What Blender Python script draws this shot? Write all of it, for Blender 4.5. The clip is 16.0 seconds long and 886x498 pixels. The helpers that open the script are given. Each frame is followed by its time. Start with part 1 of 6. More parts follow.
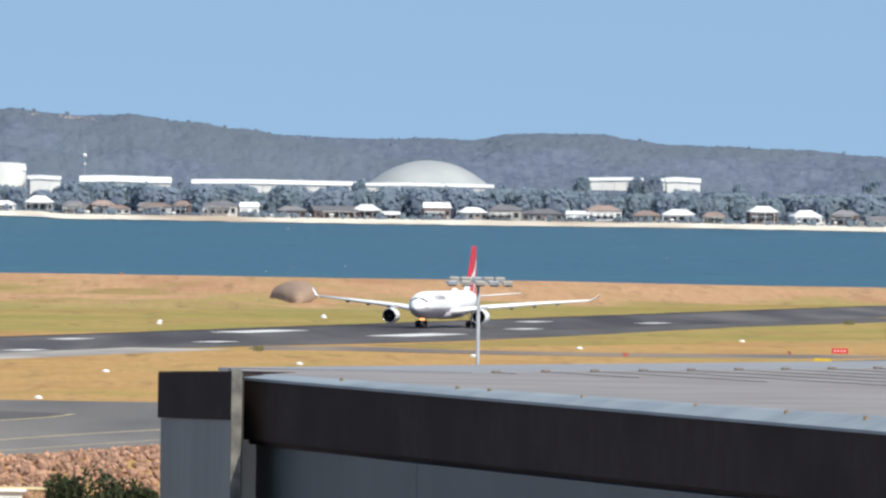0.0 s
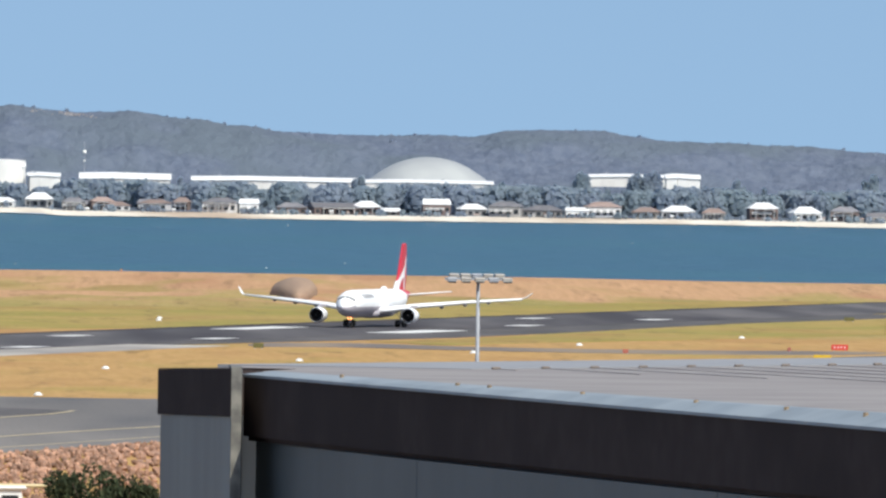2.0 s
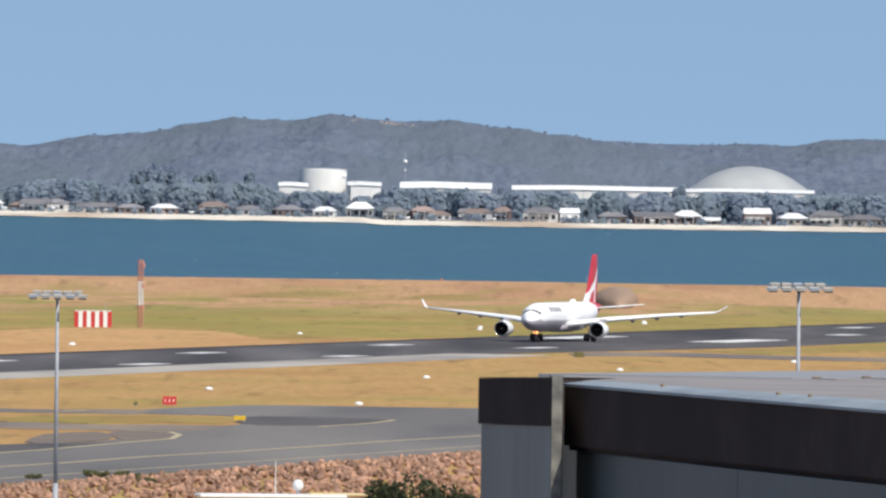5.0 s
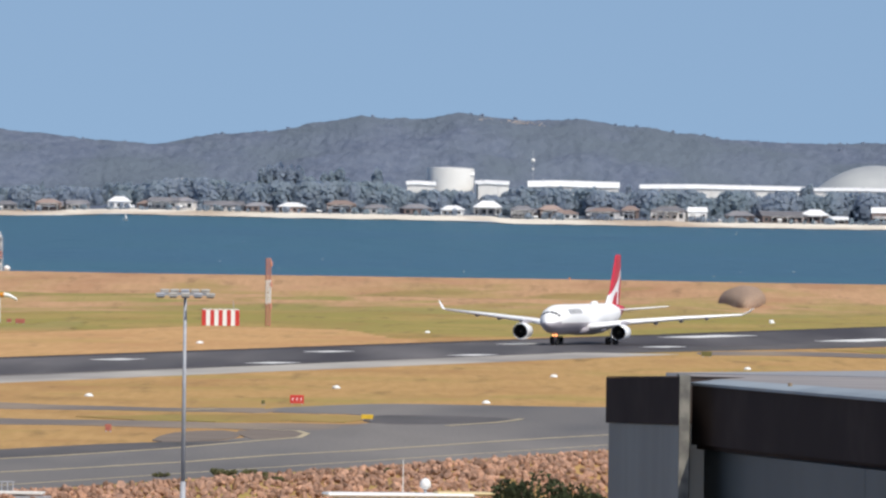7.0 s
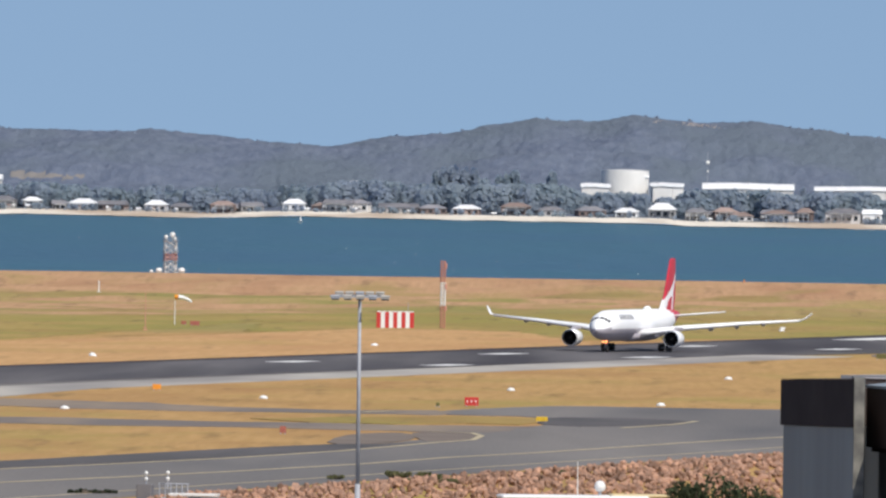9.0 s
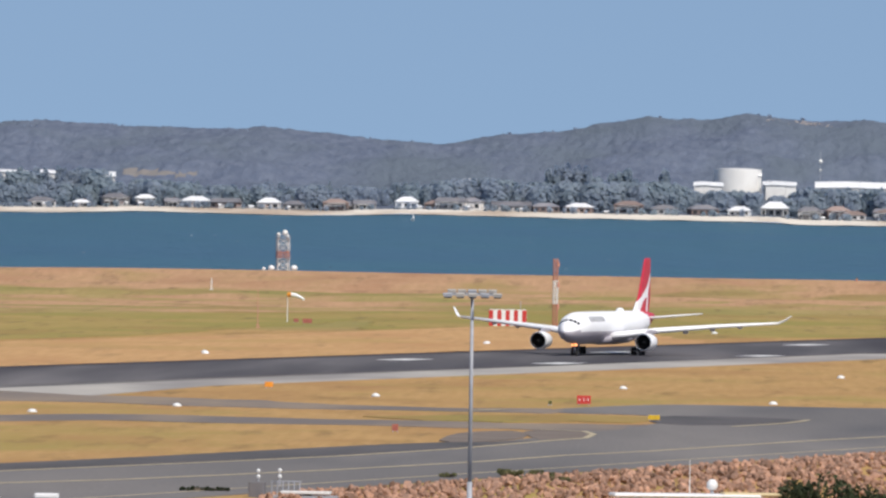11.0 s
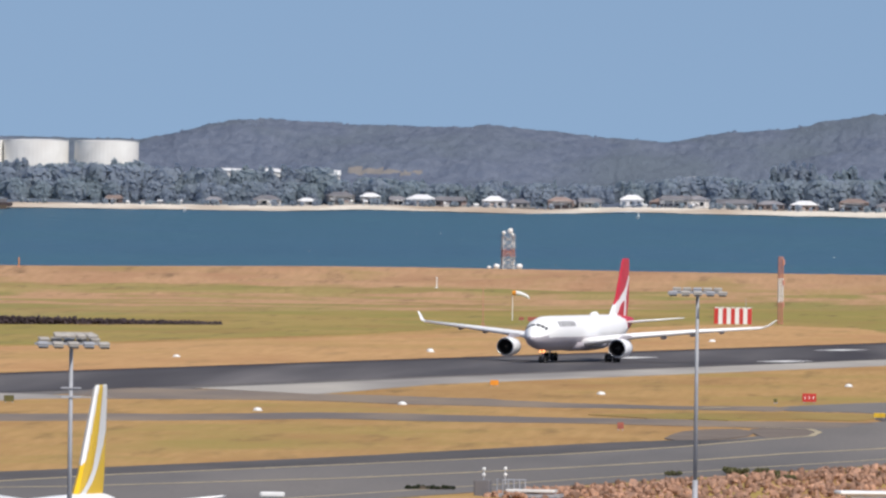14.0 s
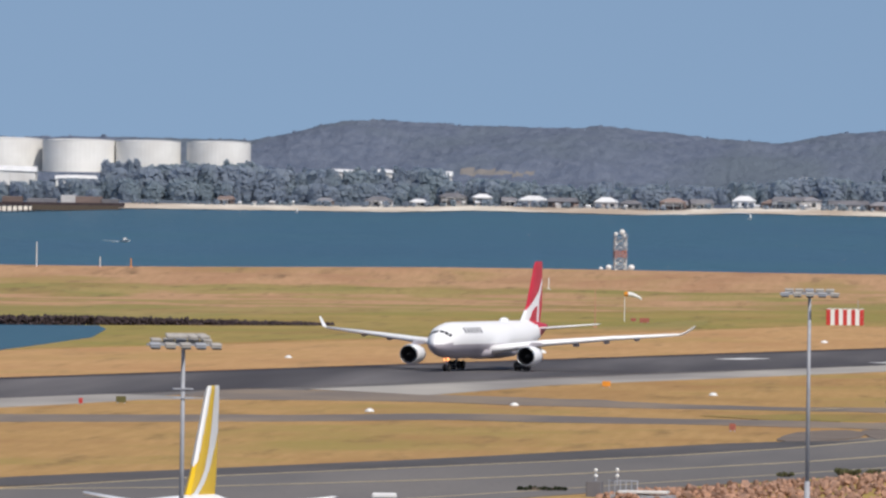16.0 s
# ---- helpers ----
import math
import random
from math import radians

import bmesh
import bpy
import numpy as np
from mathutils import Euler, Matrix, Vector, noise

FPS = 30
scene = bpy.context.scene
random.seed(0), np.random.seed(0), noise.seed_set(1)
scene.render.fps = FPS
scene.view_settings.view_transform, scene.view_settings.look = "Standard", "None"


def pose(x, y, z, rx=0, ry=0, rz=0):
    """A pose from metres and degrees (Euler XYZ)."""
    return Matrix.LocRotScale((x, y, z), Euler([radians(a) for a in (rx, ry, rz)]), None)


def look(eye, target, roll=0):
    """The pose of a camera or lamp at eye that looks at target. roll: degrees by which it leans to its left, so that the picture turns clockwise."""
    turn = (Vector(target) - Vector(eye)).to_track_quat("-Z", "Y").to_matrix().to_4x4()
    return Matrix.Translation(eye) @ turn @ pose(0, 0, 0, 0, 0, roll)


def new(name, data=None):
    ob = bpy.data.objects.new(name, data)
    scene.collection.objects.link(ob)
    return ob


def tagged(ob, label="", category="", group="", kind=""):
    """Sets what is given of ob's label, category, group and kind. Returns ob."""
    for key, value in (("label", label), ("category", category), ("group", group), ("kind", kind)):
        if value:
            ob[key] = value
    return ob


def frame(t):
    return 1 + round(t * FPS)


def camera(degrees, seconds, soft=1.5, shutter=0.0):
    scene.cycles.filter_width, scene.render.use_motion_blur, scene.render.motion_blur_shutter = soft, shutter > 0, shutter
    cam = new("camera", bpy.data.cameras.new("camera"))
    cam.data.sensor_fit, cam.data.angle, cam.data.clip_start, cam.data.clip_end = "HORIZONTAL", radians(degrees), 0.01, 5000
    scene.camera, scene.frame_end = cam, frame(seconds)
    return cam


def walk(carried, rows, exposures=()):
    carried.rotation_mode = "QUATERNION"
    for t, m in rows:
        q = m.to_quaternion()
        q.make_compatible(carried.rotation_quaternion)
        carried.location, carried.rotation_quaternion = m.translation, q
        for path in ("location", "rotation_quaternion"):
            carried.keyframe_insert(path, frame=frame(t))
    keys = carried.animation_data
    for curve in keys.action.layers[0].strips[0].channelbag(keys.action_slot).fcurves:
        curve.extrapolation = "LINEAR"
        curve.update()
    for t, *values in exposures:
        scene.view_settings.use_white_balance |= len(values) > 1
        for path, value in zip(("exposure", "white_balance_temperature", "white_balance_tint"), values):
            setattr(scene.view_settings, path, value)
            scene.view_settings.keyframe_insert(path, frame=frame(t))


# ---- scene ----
cam = camera(3.742, 16.0, soft=2.5)
EYE = (0.0, 0.0, 32.0)


def aim(right, down, roll):
    """Camera pose on its tripod: degrees right of +Y, degrees below level, lean."""
    a, d = radians(right), radians(down)
    way = Vector((math.sin(a) * math.cos(d), math.cos(a) * math.cos(d), -math.sin(d)))
    return look(EYE, Vector(EYE) + way * 100, roll)


PATH = [
    (0, 1.8931, 0.3221, 0.718),
    (0.5, 1.8888, 0.3352, 0.718),
    (1, 1.8929, 0.3406, 0.702),
    (1.5, 1.9049, 0.3379, 0.753),
    (2, 1.8944, 0.3364, 0.689),
    (2.5, 1.7639, 0.3276, 0.715),
    (3, 1.4186, 0.3128, 0.655),
    (3.5, 1.0638, 0.3060, 0.690),
    (4, 0.8140, 0.3069, 0.686),
    (4.2, 0.7550, 0.3082, 0.688),
    (6.3, 0.2002, 0.3226, 0.739),
    (6.5, 0.1495, 0.3242, 0.766),
    (7, 0.0000, 0.3244, 0.739),
    (7.5, -0.1971, 0.3234, 0.745),
    (8, -0.3982, 0.3223, 0.746),
    (8.5, -0.5662, 0.3217, 0.783),
    (9, -0.7379, 0.3243, 0.745),
    (9.2, -0.7904, 0.3272, 0.756),
    (11.3, -1.2975, 0.3404, 0.810),
    (11.5, -1.3582, 0.3417, 0.772),
    (12, -1.5099, 0.3461, 0.745),
    (12.5, -1.6549, 0.3485, 0.720),
    (13, -1.8348, 0.3492, 0.724),
    (13.5, -2.0073, 0.3539, 0.713),
    (14, -2.1642, 0.3594, 0.760),
    (14.5, -2.3140, 0.3622, 0.840),
    (15, -2.4761, 0.3614, 0.784),
    (15.5, -2.5967, 0.3593, 0.802),
    (16, -2.6376, 0.3612, 0.779),
]
walk(cam, [(t, aim(a, d, r)) for t, a, d, r in PATH],
     exposures=[(0, 0.42, 6450, 5.0), (2, 0.40, 6450, 5.5), (4, 0.30, 6480, 7.0), (7, 0.18, 6500, 9.0), (9, 0.12, 6500, 9.5),
                (12, 0.09, 6520, 11.0), (14.5, 0.06, 6540, 11.0), (16, -0.06, 6540, 11.0)])

# ---- light: clear midday sun and blue sky ----
SUN_DIR = Vector((0.45, -0.72, 0.98)).normalized()
world = bpy.data.worlds.new("sky_world")
scene.world = world
world.use_nodes = True
wn = world.node_tree
bg = wn.nodes["Background"]
sky = wn.nodes.new("ShaderNodeTexSky")
sky.sky_type = "NISHITA"
sky.sun_disc = False
sky.sun_elevation = math.asin(SUN_DIR.z)
sky.sun_rotation = math.atan2(SUN_DIR.x, SUN_DIR.y)
sky.altitude, sky.air_density, sky.dust_density, sky.ozone_density = 0, 1.0, 1.0, 1.6
tc = wn.nodes.new("ShaderNodeTexCoord")
lift = wn.nodes.new("ShaderNodeVectorMath")
lift.operation = "ADD"
lift.inputs[1].default_value = (0, 0, 0.22)
wn.links.new(tc.outputs["Generated"], lift.inputs[0])
wn.links.new(lift.outputs[0], sky.inputs[0])
wn.links.new(sky.outputs[0], bg.inputs["Color"])
bg.inputs["Strength"].default_value = 0.107
sun = new("sun", bpy.data.lights.new("sun", "SUN"))
sun.data.energy, sun.data.angle, sun.data.color = 3.9, radians(0.53), (1.0, 0.95, 0.87)
sun.matrix_world = look((0, 0, 300), Vector((0, 0, 300)) - SUN_DIR)


# ---- materials ----
def mat(name, c1, c2=None, scale=1.0, rough=0.7, metal=0.0, bump=0.0, bscale=None, stretch=(1, 1, 1), spec=0.5,
        c3=None, scale3=0.05, turn=0.0, island=0.0, emit=None, power=0.0, coat=0.0):
    """Procedural surface: two colours mixed by grain, a third by large patches, with relief."""
    m = bpy.data.materials.new(name)
    m.use_nodes = True
    nt = m.node_tree
    b = nt.nodes["Principled BSDF"]
    b.inputs["Roughness"].default_value, b.inputs["Metallic"].default_value = rough, metal
    b.inputs["Specular IOR Level"].default_value = spec
    b.inputs["Coat Weight"].default_value = coat
    c2 = c2 or tuple(x * 0.8 for x in c1)
    geo = nt.nodes.new("ShaderNodeNewGeometry")
    mp = nt.nodes.new("ShaderNodeMapping")
    mp.inputs["Rotation"].default_value = (0, 0, turn)
    mp.inputs["Scale"].default_value = stretch
    nt.links.new(geo.outputs["Position"], mp.inputs["Vector"])

    def noise_node(s, detail=6.0):
        n = nt.nodes.new("ShaderNodeTexNoise")
        n.inputs["Scale"].default_value, n.inputs["Detail"].default_value = s, detail
        nt.links.new(mp.outputs[0], n.inputs["Vector"])
        return n

    def ramp(src, lo, hi):
        r = nt.nodes.new("ShaderNodeMapRange")
        r.inputs["From Min"].default_value, r.inputs["From Max"].default_value = lo, hi
        nt.links.new(src, r.inputs["Value"])
        return r.outputs[0]

    def mixer(fac, a, bcol):
        x = nt.nodes.new("ShaderNodeMix")
        x.data_type = "RGBA"
        nt.links.new(fac, x.inputs["Factor"])
        for k, v in ((6, a), (7, bcol)):
            if isinstance(v, tuple):
                x.inputs[k].default_value = (*v, 1)
            else:
                nt.links.new(v, x.inputs[k])
        return x.outputs[2]

    n1 = noise_node(scale)
    col = mixer(ramp(n1.outputs["Fac"], 0.35, 0.65), c1, c2)
    if c3:
        n3 = noise_node(scale3, 3.0)
        col = mixer(ramp(n3.outputs["Fac"], 0.42, 0.60), col, c3)
    if island:
        pick = geo.outputs["Random Per Island"]
        oi = nt.nodes.new("ShaderNodeObjectInfo")
        add = nt.nodes.new("ShaderNodeMath")
        add.operation = "ADD"
        nt.links.new(pick, add.inputs[0])
        nt.links.new(oi.outputs["Random"], add.inputs[1])
        fr = nt.nodes.new("ShaderNodeMath")
        fr.operation = "FRACT"
        nt.links.new(add.outputs[0], fr.inputs[0])
        hs = nt.nodes.new("ShaderNodeHueSaturation")
        nt.links.new(col, hs.inputs["Color"])
        r = nt.nodes.new("ShaderNodeMapRange")
        r.inputs["To Min"].default_value, r.inputs["To Max"].default_value = 1 - island, 1 + island
        nt.links.new(fr.outputs[0], r.inputs["Value"])
        nt.links.new(r.outputs[0], hs.inputs["Value"])
        col = hs.outputs[0]
    nt.links.new(col, b.inputs["Base Color"])
    if bump:
        nb = noise_node(bscale or scale * 3)
        bp = nt.nodes.new("ShaderNodeBump")
        bp.inputs["Strength"].default_value = bump
        bp.inputs["Distance"].default_value = 1.0 / (bscale or scale * 3)
        nt.links.new(nb.outputs["Fac"], bp.inputs["Height"])
        nt.links.new(bp.outputs[0], b.inputs["Normal"])
    if emit:
        b.inputs["Emission Color"].default_value = (*emit, 1)
        b.inputs["Emission Strength"].default_value = power
    return m


PHI = 0.2564                                   # runway bearing, radians right of +Y
BAND = dict(turn=PHI, stretch=(1.0, 0.22, 1.0))  # grain drawn out along the runway


def grass_mat(name, kinds):
    """Patchy airfield grass. Each kind is (dry, straw, green, dark, green_share, seed); the mesh's cover blends up to three kinds."""
    m = bpy.data.materials.new(name)
    m.use_nodes = True
    nt = m.node_tree
    b = nt.nodes["Principled BSDF"]
    b.inputs["Roughness"].default_value, b.inputs["Specular IOR Level"].default_value = 0.95, 0.08
    geo = nt.nodes.new("ShaderNodeNewGeometry")

    def field(scale, stretch, detail, lo, hi, seed, shift=0.0):
        mp = nt.nodes.new("ShaderNodeMapping")
        mp.vector_type = "POINT"
        mp.inputs["Location"].default_value = (seed * 37 + shift, seed * 11, 0)
        mp.inputs["Scale"].default_value = stretch
        n = nt.nodes.new("ShaderNodeTexNoise")
        n.inputs["Scale"].default_value, n.inputs["Detail"].default_value, n.inputs["Roughness"].default_value = scale, detail, 0.62
        r = nt.nodes.new("ShaderNodeMapRange")
        r.inputs["From Min"].default_value, r.inputs["From Max"].default_value = lo, hi
        nt.links.new(geo.outputs["Position"], mp.inputs["Vector"])
        nt.links.new(mp.outputs[0], n.inputs["Vector"])
        nt.links.new(n.outputs["Fac"], r.inputs["Value"])
        return r.outputs[0]

    def mixer(fac, a, c):
        x = nt.nodes.new("ShaderNodeMix")
        x.data_type = "RGBA"
        nt.links.new(fac, x.inputs["Factor"])
        for k, v in ((6, a), (7, c)):
            if isinstance(v, tuple):
                x.inputs[k].default_value = (*v, 1)
            else:
                nt.links.new(v, x.inputs[k])
        return x.outputs[2]

    def kind_colour(dry, straw, green, dark, green_share, seed):
        col = mixer(field(0.55, (1.0, 0.05, 1.0), 9, 0.36, 0.64, seed), dry, straw)
        col = mixer(field(0.030, (0.6, 0.3, 1.0), 8, 0.60 - 0.25 * green_share, 0.74 - 0.25 * green_share, seed, 91), col, green)
        col = mixer(field(0.05, (0.6, 0.2, 1.0), 8, 0.50, 0.68, seed, 53), col, tuple(0.5 * (p + q) * k for p, q, k in zip(dry, dark, (1.05, 0.95, 0.95))))
        return mixer(field(0.22, (0.8, 0.07, 1.0), 9, 0.55, 0.74, seed, 37), col, dark)

    col = kind_colour(*kinds[0])
    if len(kinds) > 1:
        at_node = nt.nodes.new("ShaderNodeAttribute")
        at_node.attribute_name = "cover"
        sep = nt.nodes.new("ShaderNodeSeparateColor")
        nt.links.new(at_node.outputs["Color"], sep.inputs[0])
        for k, kind in enumerate(kinds[1:]):
            edge = nt.nodes.new("ShaderNodeMath")
            edge.operation = "ADD"
            nt.links.new(sep.outputs[k], edge.inputs[0])
            nt.links.new(field(0.09, (0.5, 0.25, 1.0), 9, 0.2, 0.8, 6 + k), edge.inputs[1])
            r = nt.nodes.new("ShaderNodeMapRange")
            r.inputs["From Min"].default_value, r.inputs["From Max"].default_value = 0.75, 1.25
            nt.links.new(edge.outputs[0], r.inputs["Value"])
            col = mixer(r.outputs[0], col, kind_colour(*kind))
    nt.links.new(col, b.inputs["Base Color"])
    nb = nt.nodes.new("ShaderNodeTexNoise")
    nb.inputs["Scale"].default_value, nb.inputs["Detail"].default_value = 0.7, 6
    nt.links.new(geo.outputs["Position"], nb.inputs["Vector"])
    bp = nt.nodes.new("ShaderNodeBump")
    bp.inputs["Strength"].default_value, bp.inputs["Distance"].default_value = 0.5, 1.0
    nt.links.new(nb.outputs["Fac"], bp.inputs["Height"])
    nt.links.new(bp.outputs[0], b.inputs["Normal"])
    return m


DRY = ((0.465, 0.290, 0.125), (0.395, 0.243, 0.10), (0.335, 0.252, 0.086), (0.225, 0.148, 0.068), 0.36, 1)
PINKISH = ((0.495, 0.300, 0.172), (0.42, 0.256, 0.140), (0.35, 0.25, 0.105), (0.235, 0.145, 0.085), 0.30, 4)
OLIVE = ((0.385, 0.285, 0.122), (0.335, 0.255, 0.102), (0.275, 0.235, 0.084), (0.19, 0.140, 0.066), 0.62, 5)
GRASS = grass_mat("airfield_grass", (DRY, OLIVE, PINKISH))
GREENER = grass_mat("green_grass", (((0.385, 0.275, 0.105), (0.335, 0.245, 0.09), (0.285, 0.24, 0.076), (0.20, 0.150, 0.065), 0.75, 2),))
STRAW = grass_mat("mown_straw", (((0.535, 0.325, 0.155), (0.465, 0.280, 0.128), (0.42, 0.275, 0.112), (0.32, 0.205, 0.10), 0.30, 3),))
ASPHALT = mat("runway_asphalt", (0.082, 0.077, 0.082), (0.165, 0.153, 0.152), 0.05, 0.9, bump=0.2, bscale=1.5, spec=0.2,
              c3=(0.058, 0.053, 0.058), scale3=0.03, turn=PHI, stretch=(1.0, 0.06, 1.0))
TAXI = mat("taxiway_asphalt", (0.172, 0.158, 0.148), (0.225, 0.205, 0.19), 0.06, 0.9, bump=0.2, bscale=1.5, spec=0.2,
           c3=(0.12, 0.115, 0.115), scale3=0.03, turn=PHI, stretch=(1.0, 0.1, 1.0))
DARK_TAXI = mat("dark_shoulder_asphalt", (0.085, 0.08, 0.08), (0.12, 0.11, 0.11), 0.08, 0.9, bump=0.2, spec=0.2, **BAND)
CONCRETE = mat("grey_concrete_shoulder", (0.38, 0.355, 0.32), (0.45, 0.415, 0.37), 0.08, 0.9, bump=0.15, bscale=1.0, spec=0.2,
               c3=(0.27, 0.25, 0.235), scale3=0.03, **BAND)
WHITE_PAINT = mat("white_marking_paint", (0.80, 0.80, 0.78), (0.66, 0.65, 0.63), 0.5, 0.8)
YELLOW_PAINT = mat("yellow_line_paint", (0.50, 0.42, 0.27), (0.40, 0.33, 0.21), 0.3, 0.8)
WATER = mat("bay_water", (0.050, 0.124, 0.186), (0.041, 0.105, 0.160), 0.05, 0.35, bump=0.9, bscale=0.15, spec=0.25,
            c3=(0.046, 0.122, 0.168), scale3=0.009, stretch=(0.35, 1.0, 1.0))
SAND = mat("pale_sand", (0.74, 0.68, 0.59), (0.64, 0.58, 0.49), 0.08, 0.95, c3=(0.45, 0.36, 0.28), scale3=0.02, spec=0.1)
# Distance haze is painted into the scrub's pale blue base colours.
HAZY_SCRUB = mat("hazy_hill_scrub", (0.105, 0.128, 0.180), (0.143, 0.167, 0.220), 0.22, 0.95, bump=0.5, bscale=0.4, spec=0.05,
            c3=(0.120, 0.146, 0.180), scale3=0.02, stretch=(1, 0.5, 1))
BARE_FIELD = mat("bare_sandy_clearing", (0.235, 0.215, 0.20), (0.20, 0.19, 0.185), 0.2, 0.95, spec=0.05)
# Far and heath leaves: distance haze is mixed into these pale blues.
HAZY_LEAF_FAR = mat("hazy_far_foliage", (0.385, 0.45, 0.54), (0.43, 0.49, 0.57), 0.25, 1.0, spec=0.0, island=0.04, c3=(0.39, 0.465, 0.52), scale3=0.06)
HAZY_HILL_LEAF = mat("hazy_heath_foliage", (0.32, 0.37, 0.465), (0.36, 0.41, 0.50), 0.15, 1.0, spec=0.0, island=0.05)
LEAF = mat("hazy_heath_foliage", (0.190, 0.225, 0.300), (0.225, 0.262, 0.335), 0.15, 1.0, spec=0.0, island=0.06)
LEAF = mat("hazy_heath_foliage", (0.120, 0.150, 0.180), (0.150, 0.178, 0.202), 0.15, 1.0, spec=0.0, island=0.10)
LEAF = mat("hazy_pale_heath_foliage", (0.35, 0.405, 0.485), (0.385, 0.435, 0.51), 0.1, 1.0, spec=0.0, island=0.05)
LEAF = mat("shrub_foliage", (0.038, 0.052, 0.026), (0.062, 0.075, 0.038), 1.5, 0.85, spec=0.2, island=0.4)
SCRUB_LEAF = mat("dry_olive_leaves", (0.11, 0.115, 0.05), (0.15, 0.14, 0.07), 1.5, 0.85, spec=0.2, island=0.4)
BARK = mat("bark", (0.12, 0.09, 0.065), (0.07, 0.055, 0.04), 3.0, 0.9, bump=0.5)
ROCK = mat("red_brown_rock", (0.42, 0.240, 0.160), (0.25, 0.158, 0.118), 0.9, 0.9, bump=0.5, bscale=3.0, spec=0.2, island=0.4)
DARK_ROCK = mat("dark_basalt_rock", (0.042, 0.030, 0.034), (0.066, 0.050, 0.052), 0.8, 0.9, bump=0.5, spec=0.2, island=0.3)
EARTH = mat("brown_earth", (0.26, 0.19, 0.12), (0.20, 0.15, 0.10), 0.3, 0.95, bump=0.3)
BROWN_PAVE = mat("worn_brown_paving", (0.21, 0.175, 0.15), (0.17, 0.14, 0.12), 0.1, 0.95, bump=0.2, spec=0.1)
OLD_STRIP = mat("weathered_brown_grey_strip", (0.225, 0.185, 0.155), (0.27, 0.215, 0.165), 0.12, 0.95, bump=0.2, spec=0.1,
                c3=(0.175, 0.152, 0.140), scale3=0.04, turn=PHI, stretch=(1.0, 0.2, 1.0))
WHITE = mat("white_coated_metal", (0.80, 0.80, 0.79), (0.74, 0.74, 0.73), 0.15, 0.5)
OFFWHITE = mat("weathered_white_steel", (0.78, 0.77, 0.74), (0.72, 0.71, 0.68), 0.2, 0.6, c3=(0.68, 0.66, 0.63), scale3=0.05)
DOME = mat("pale_dome_metal", (0.48, 0.49, 0.48), (0.42, 0.43, 0.43), 0.1, 0.45, metal=0.2)
ROOF_WHITE = mat("white_roof_sheet", (0.80, 0.80, 0.80), (0.7, 0.7, 0.7), 0.4, 0.5)
ROOF_GREY = mat("grey_roof_tile", (0.16, 0.16, 0.18), (0.22, 0.21, 0.22), 0.4, 0.8, island=0.3)
ROOF_TAN = mat("terracotta_roof_tile", (0.29, 0.215, 0.19), (0.24, 0.18, 0.16), 0.4, 0.8, island=0.25)
RENDER_WALL = mat("house_render", (0.44, 0.43, 0.42), (0.36, 0.35, 0.35), 0.3, 0.9, island=0.5)
BRICK_WALL = mat("brick_house_wall", (0.22, 0.16, 0.14), (0.17, 0.13, 0.12), 0.4, 0.9, island=0.3)
GLASS_DARK = mat("dark_window_glass", (0.02, 0.025, 0.03), (0.03, 0.035, 0.04), 1.0, 0.1)
PLANE_WHITE = mat("airliner_white_paint", (0.90, 0.90, 0.90), (0.87, 0.87, 0.875), 0.15, 0.5, coat=0.1)
# Lilac grey holds both the belly paint and the underside's shade.
PLANE_GREY_SHADE = mat("airliner_grey_paint_and_shade", (0.44, 0.41, 0.45), (0.40, 0.37, 0.41), 0.3, 0.4)
PLANE_RED = mat("airliner_red_paint", (0.60, 0.030, 0.055), (0.54, 0.026, 0.048), 0.3, 0.4)
PLANE_LETTER = mat("dark_lettering", (0.16, 0.16, 0.18), (0.13, 0.13, 0.15), 1.0, 0.6)
POLISHED = mat("polished_lip_metal", (0.75, 0.75, 0.76), (0.68, 0.68, 0.7), 1.0, 0.25, metal=1.0)
FAN_DARK = mat("dark_engine_intake", (0.008, 0.008, 0.009), (0.014, 0.013, 0.014), 3.0, 0.7, spec=0.2)
TYRE = mat("black_tyre_rubber", (0.018, 0.018, 0.018), (0.03, 0.03, 0.03), 3.0, 0.9)
STEEL = mat("gear_steel", (0.42, 0.42, 0.43), (0.34, 0.34, 0.35), 3.0, 0.5, metal=0.4)
LANDING_LIGHT = mat("lit_landing_light", (0.9, 0.8, 0.6), None, 1.0, 0.4, emit=(1.0, 0.33, 0.10), power=2.6)
TAIL_YELLOW = mat("yellow_tail_paint", (0.80, 0.52, 0.01), (0.76, 0.48, 0.01), 0.3, 0.4, coat=0.2)
GALV = mat("galvanised_steel", (0.40, 0.41, 0.44), (0.33, 0.34, 0.37), 2.0, 0.7, metal=0.15)
LAMP_GREY = mat("lamp_housing_grey", (0.46, 0.43, 0.39), (0.36, 0.33, 0.30), 3.0, 0.6)
RED = mat("signal_red_paint", (0.55, 0.035, 0.03), (0.48, 0.035, 0.03), 1.0, 0.6)
RUST = mat("rust_red_paint", (0.36, 0.11, 0.08), (0.30, 0.09, 0.065), 1.0, 0.7)
VERGE_TAR = mat("black_tarred_verge", (0.045, 0.038, 0.043), (0.065, 0.056, 0.06), 0.08, 0.9, bump=0.2, spec=0.2)
MAST_RED = mat("pale_orange_red_paint", (0.58, 0.26, 0.19), (0.50, 0.23, 0.17), 1.0, 0.7)
SIGN_YELLOW = mat("sign_yellow", (0.66, 0.42, 0.02), (0.58, 0.36, 0.02), 1.0, 0.6)
SIGN_ORANGE = mat("orange_marker", (0.75, 0.28, 0.02), (0.68, 0.25, 0.02), 1.0, 0.6)
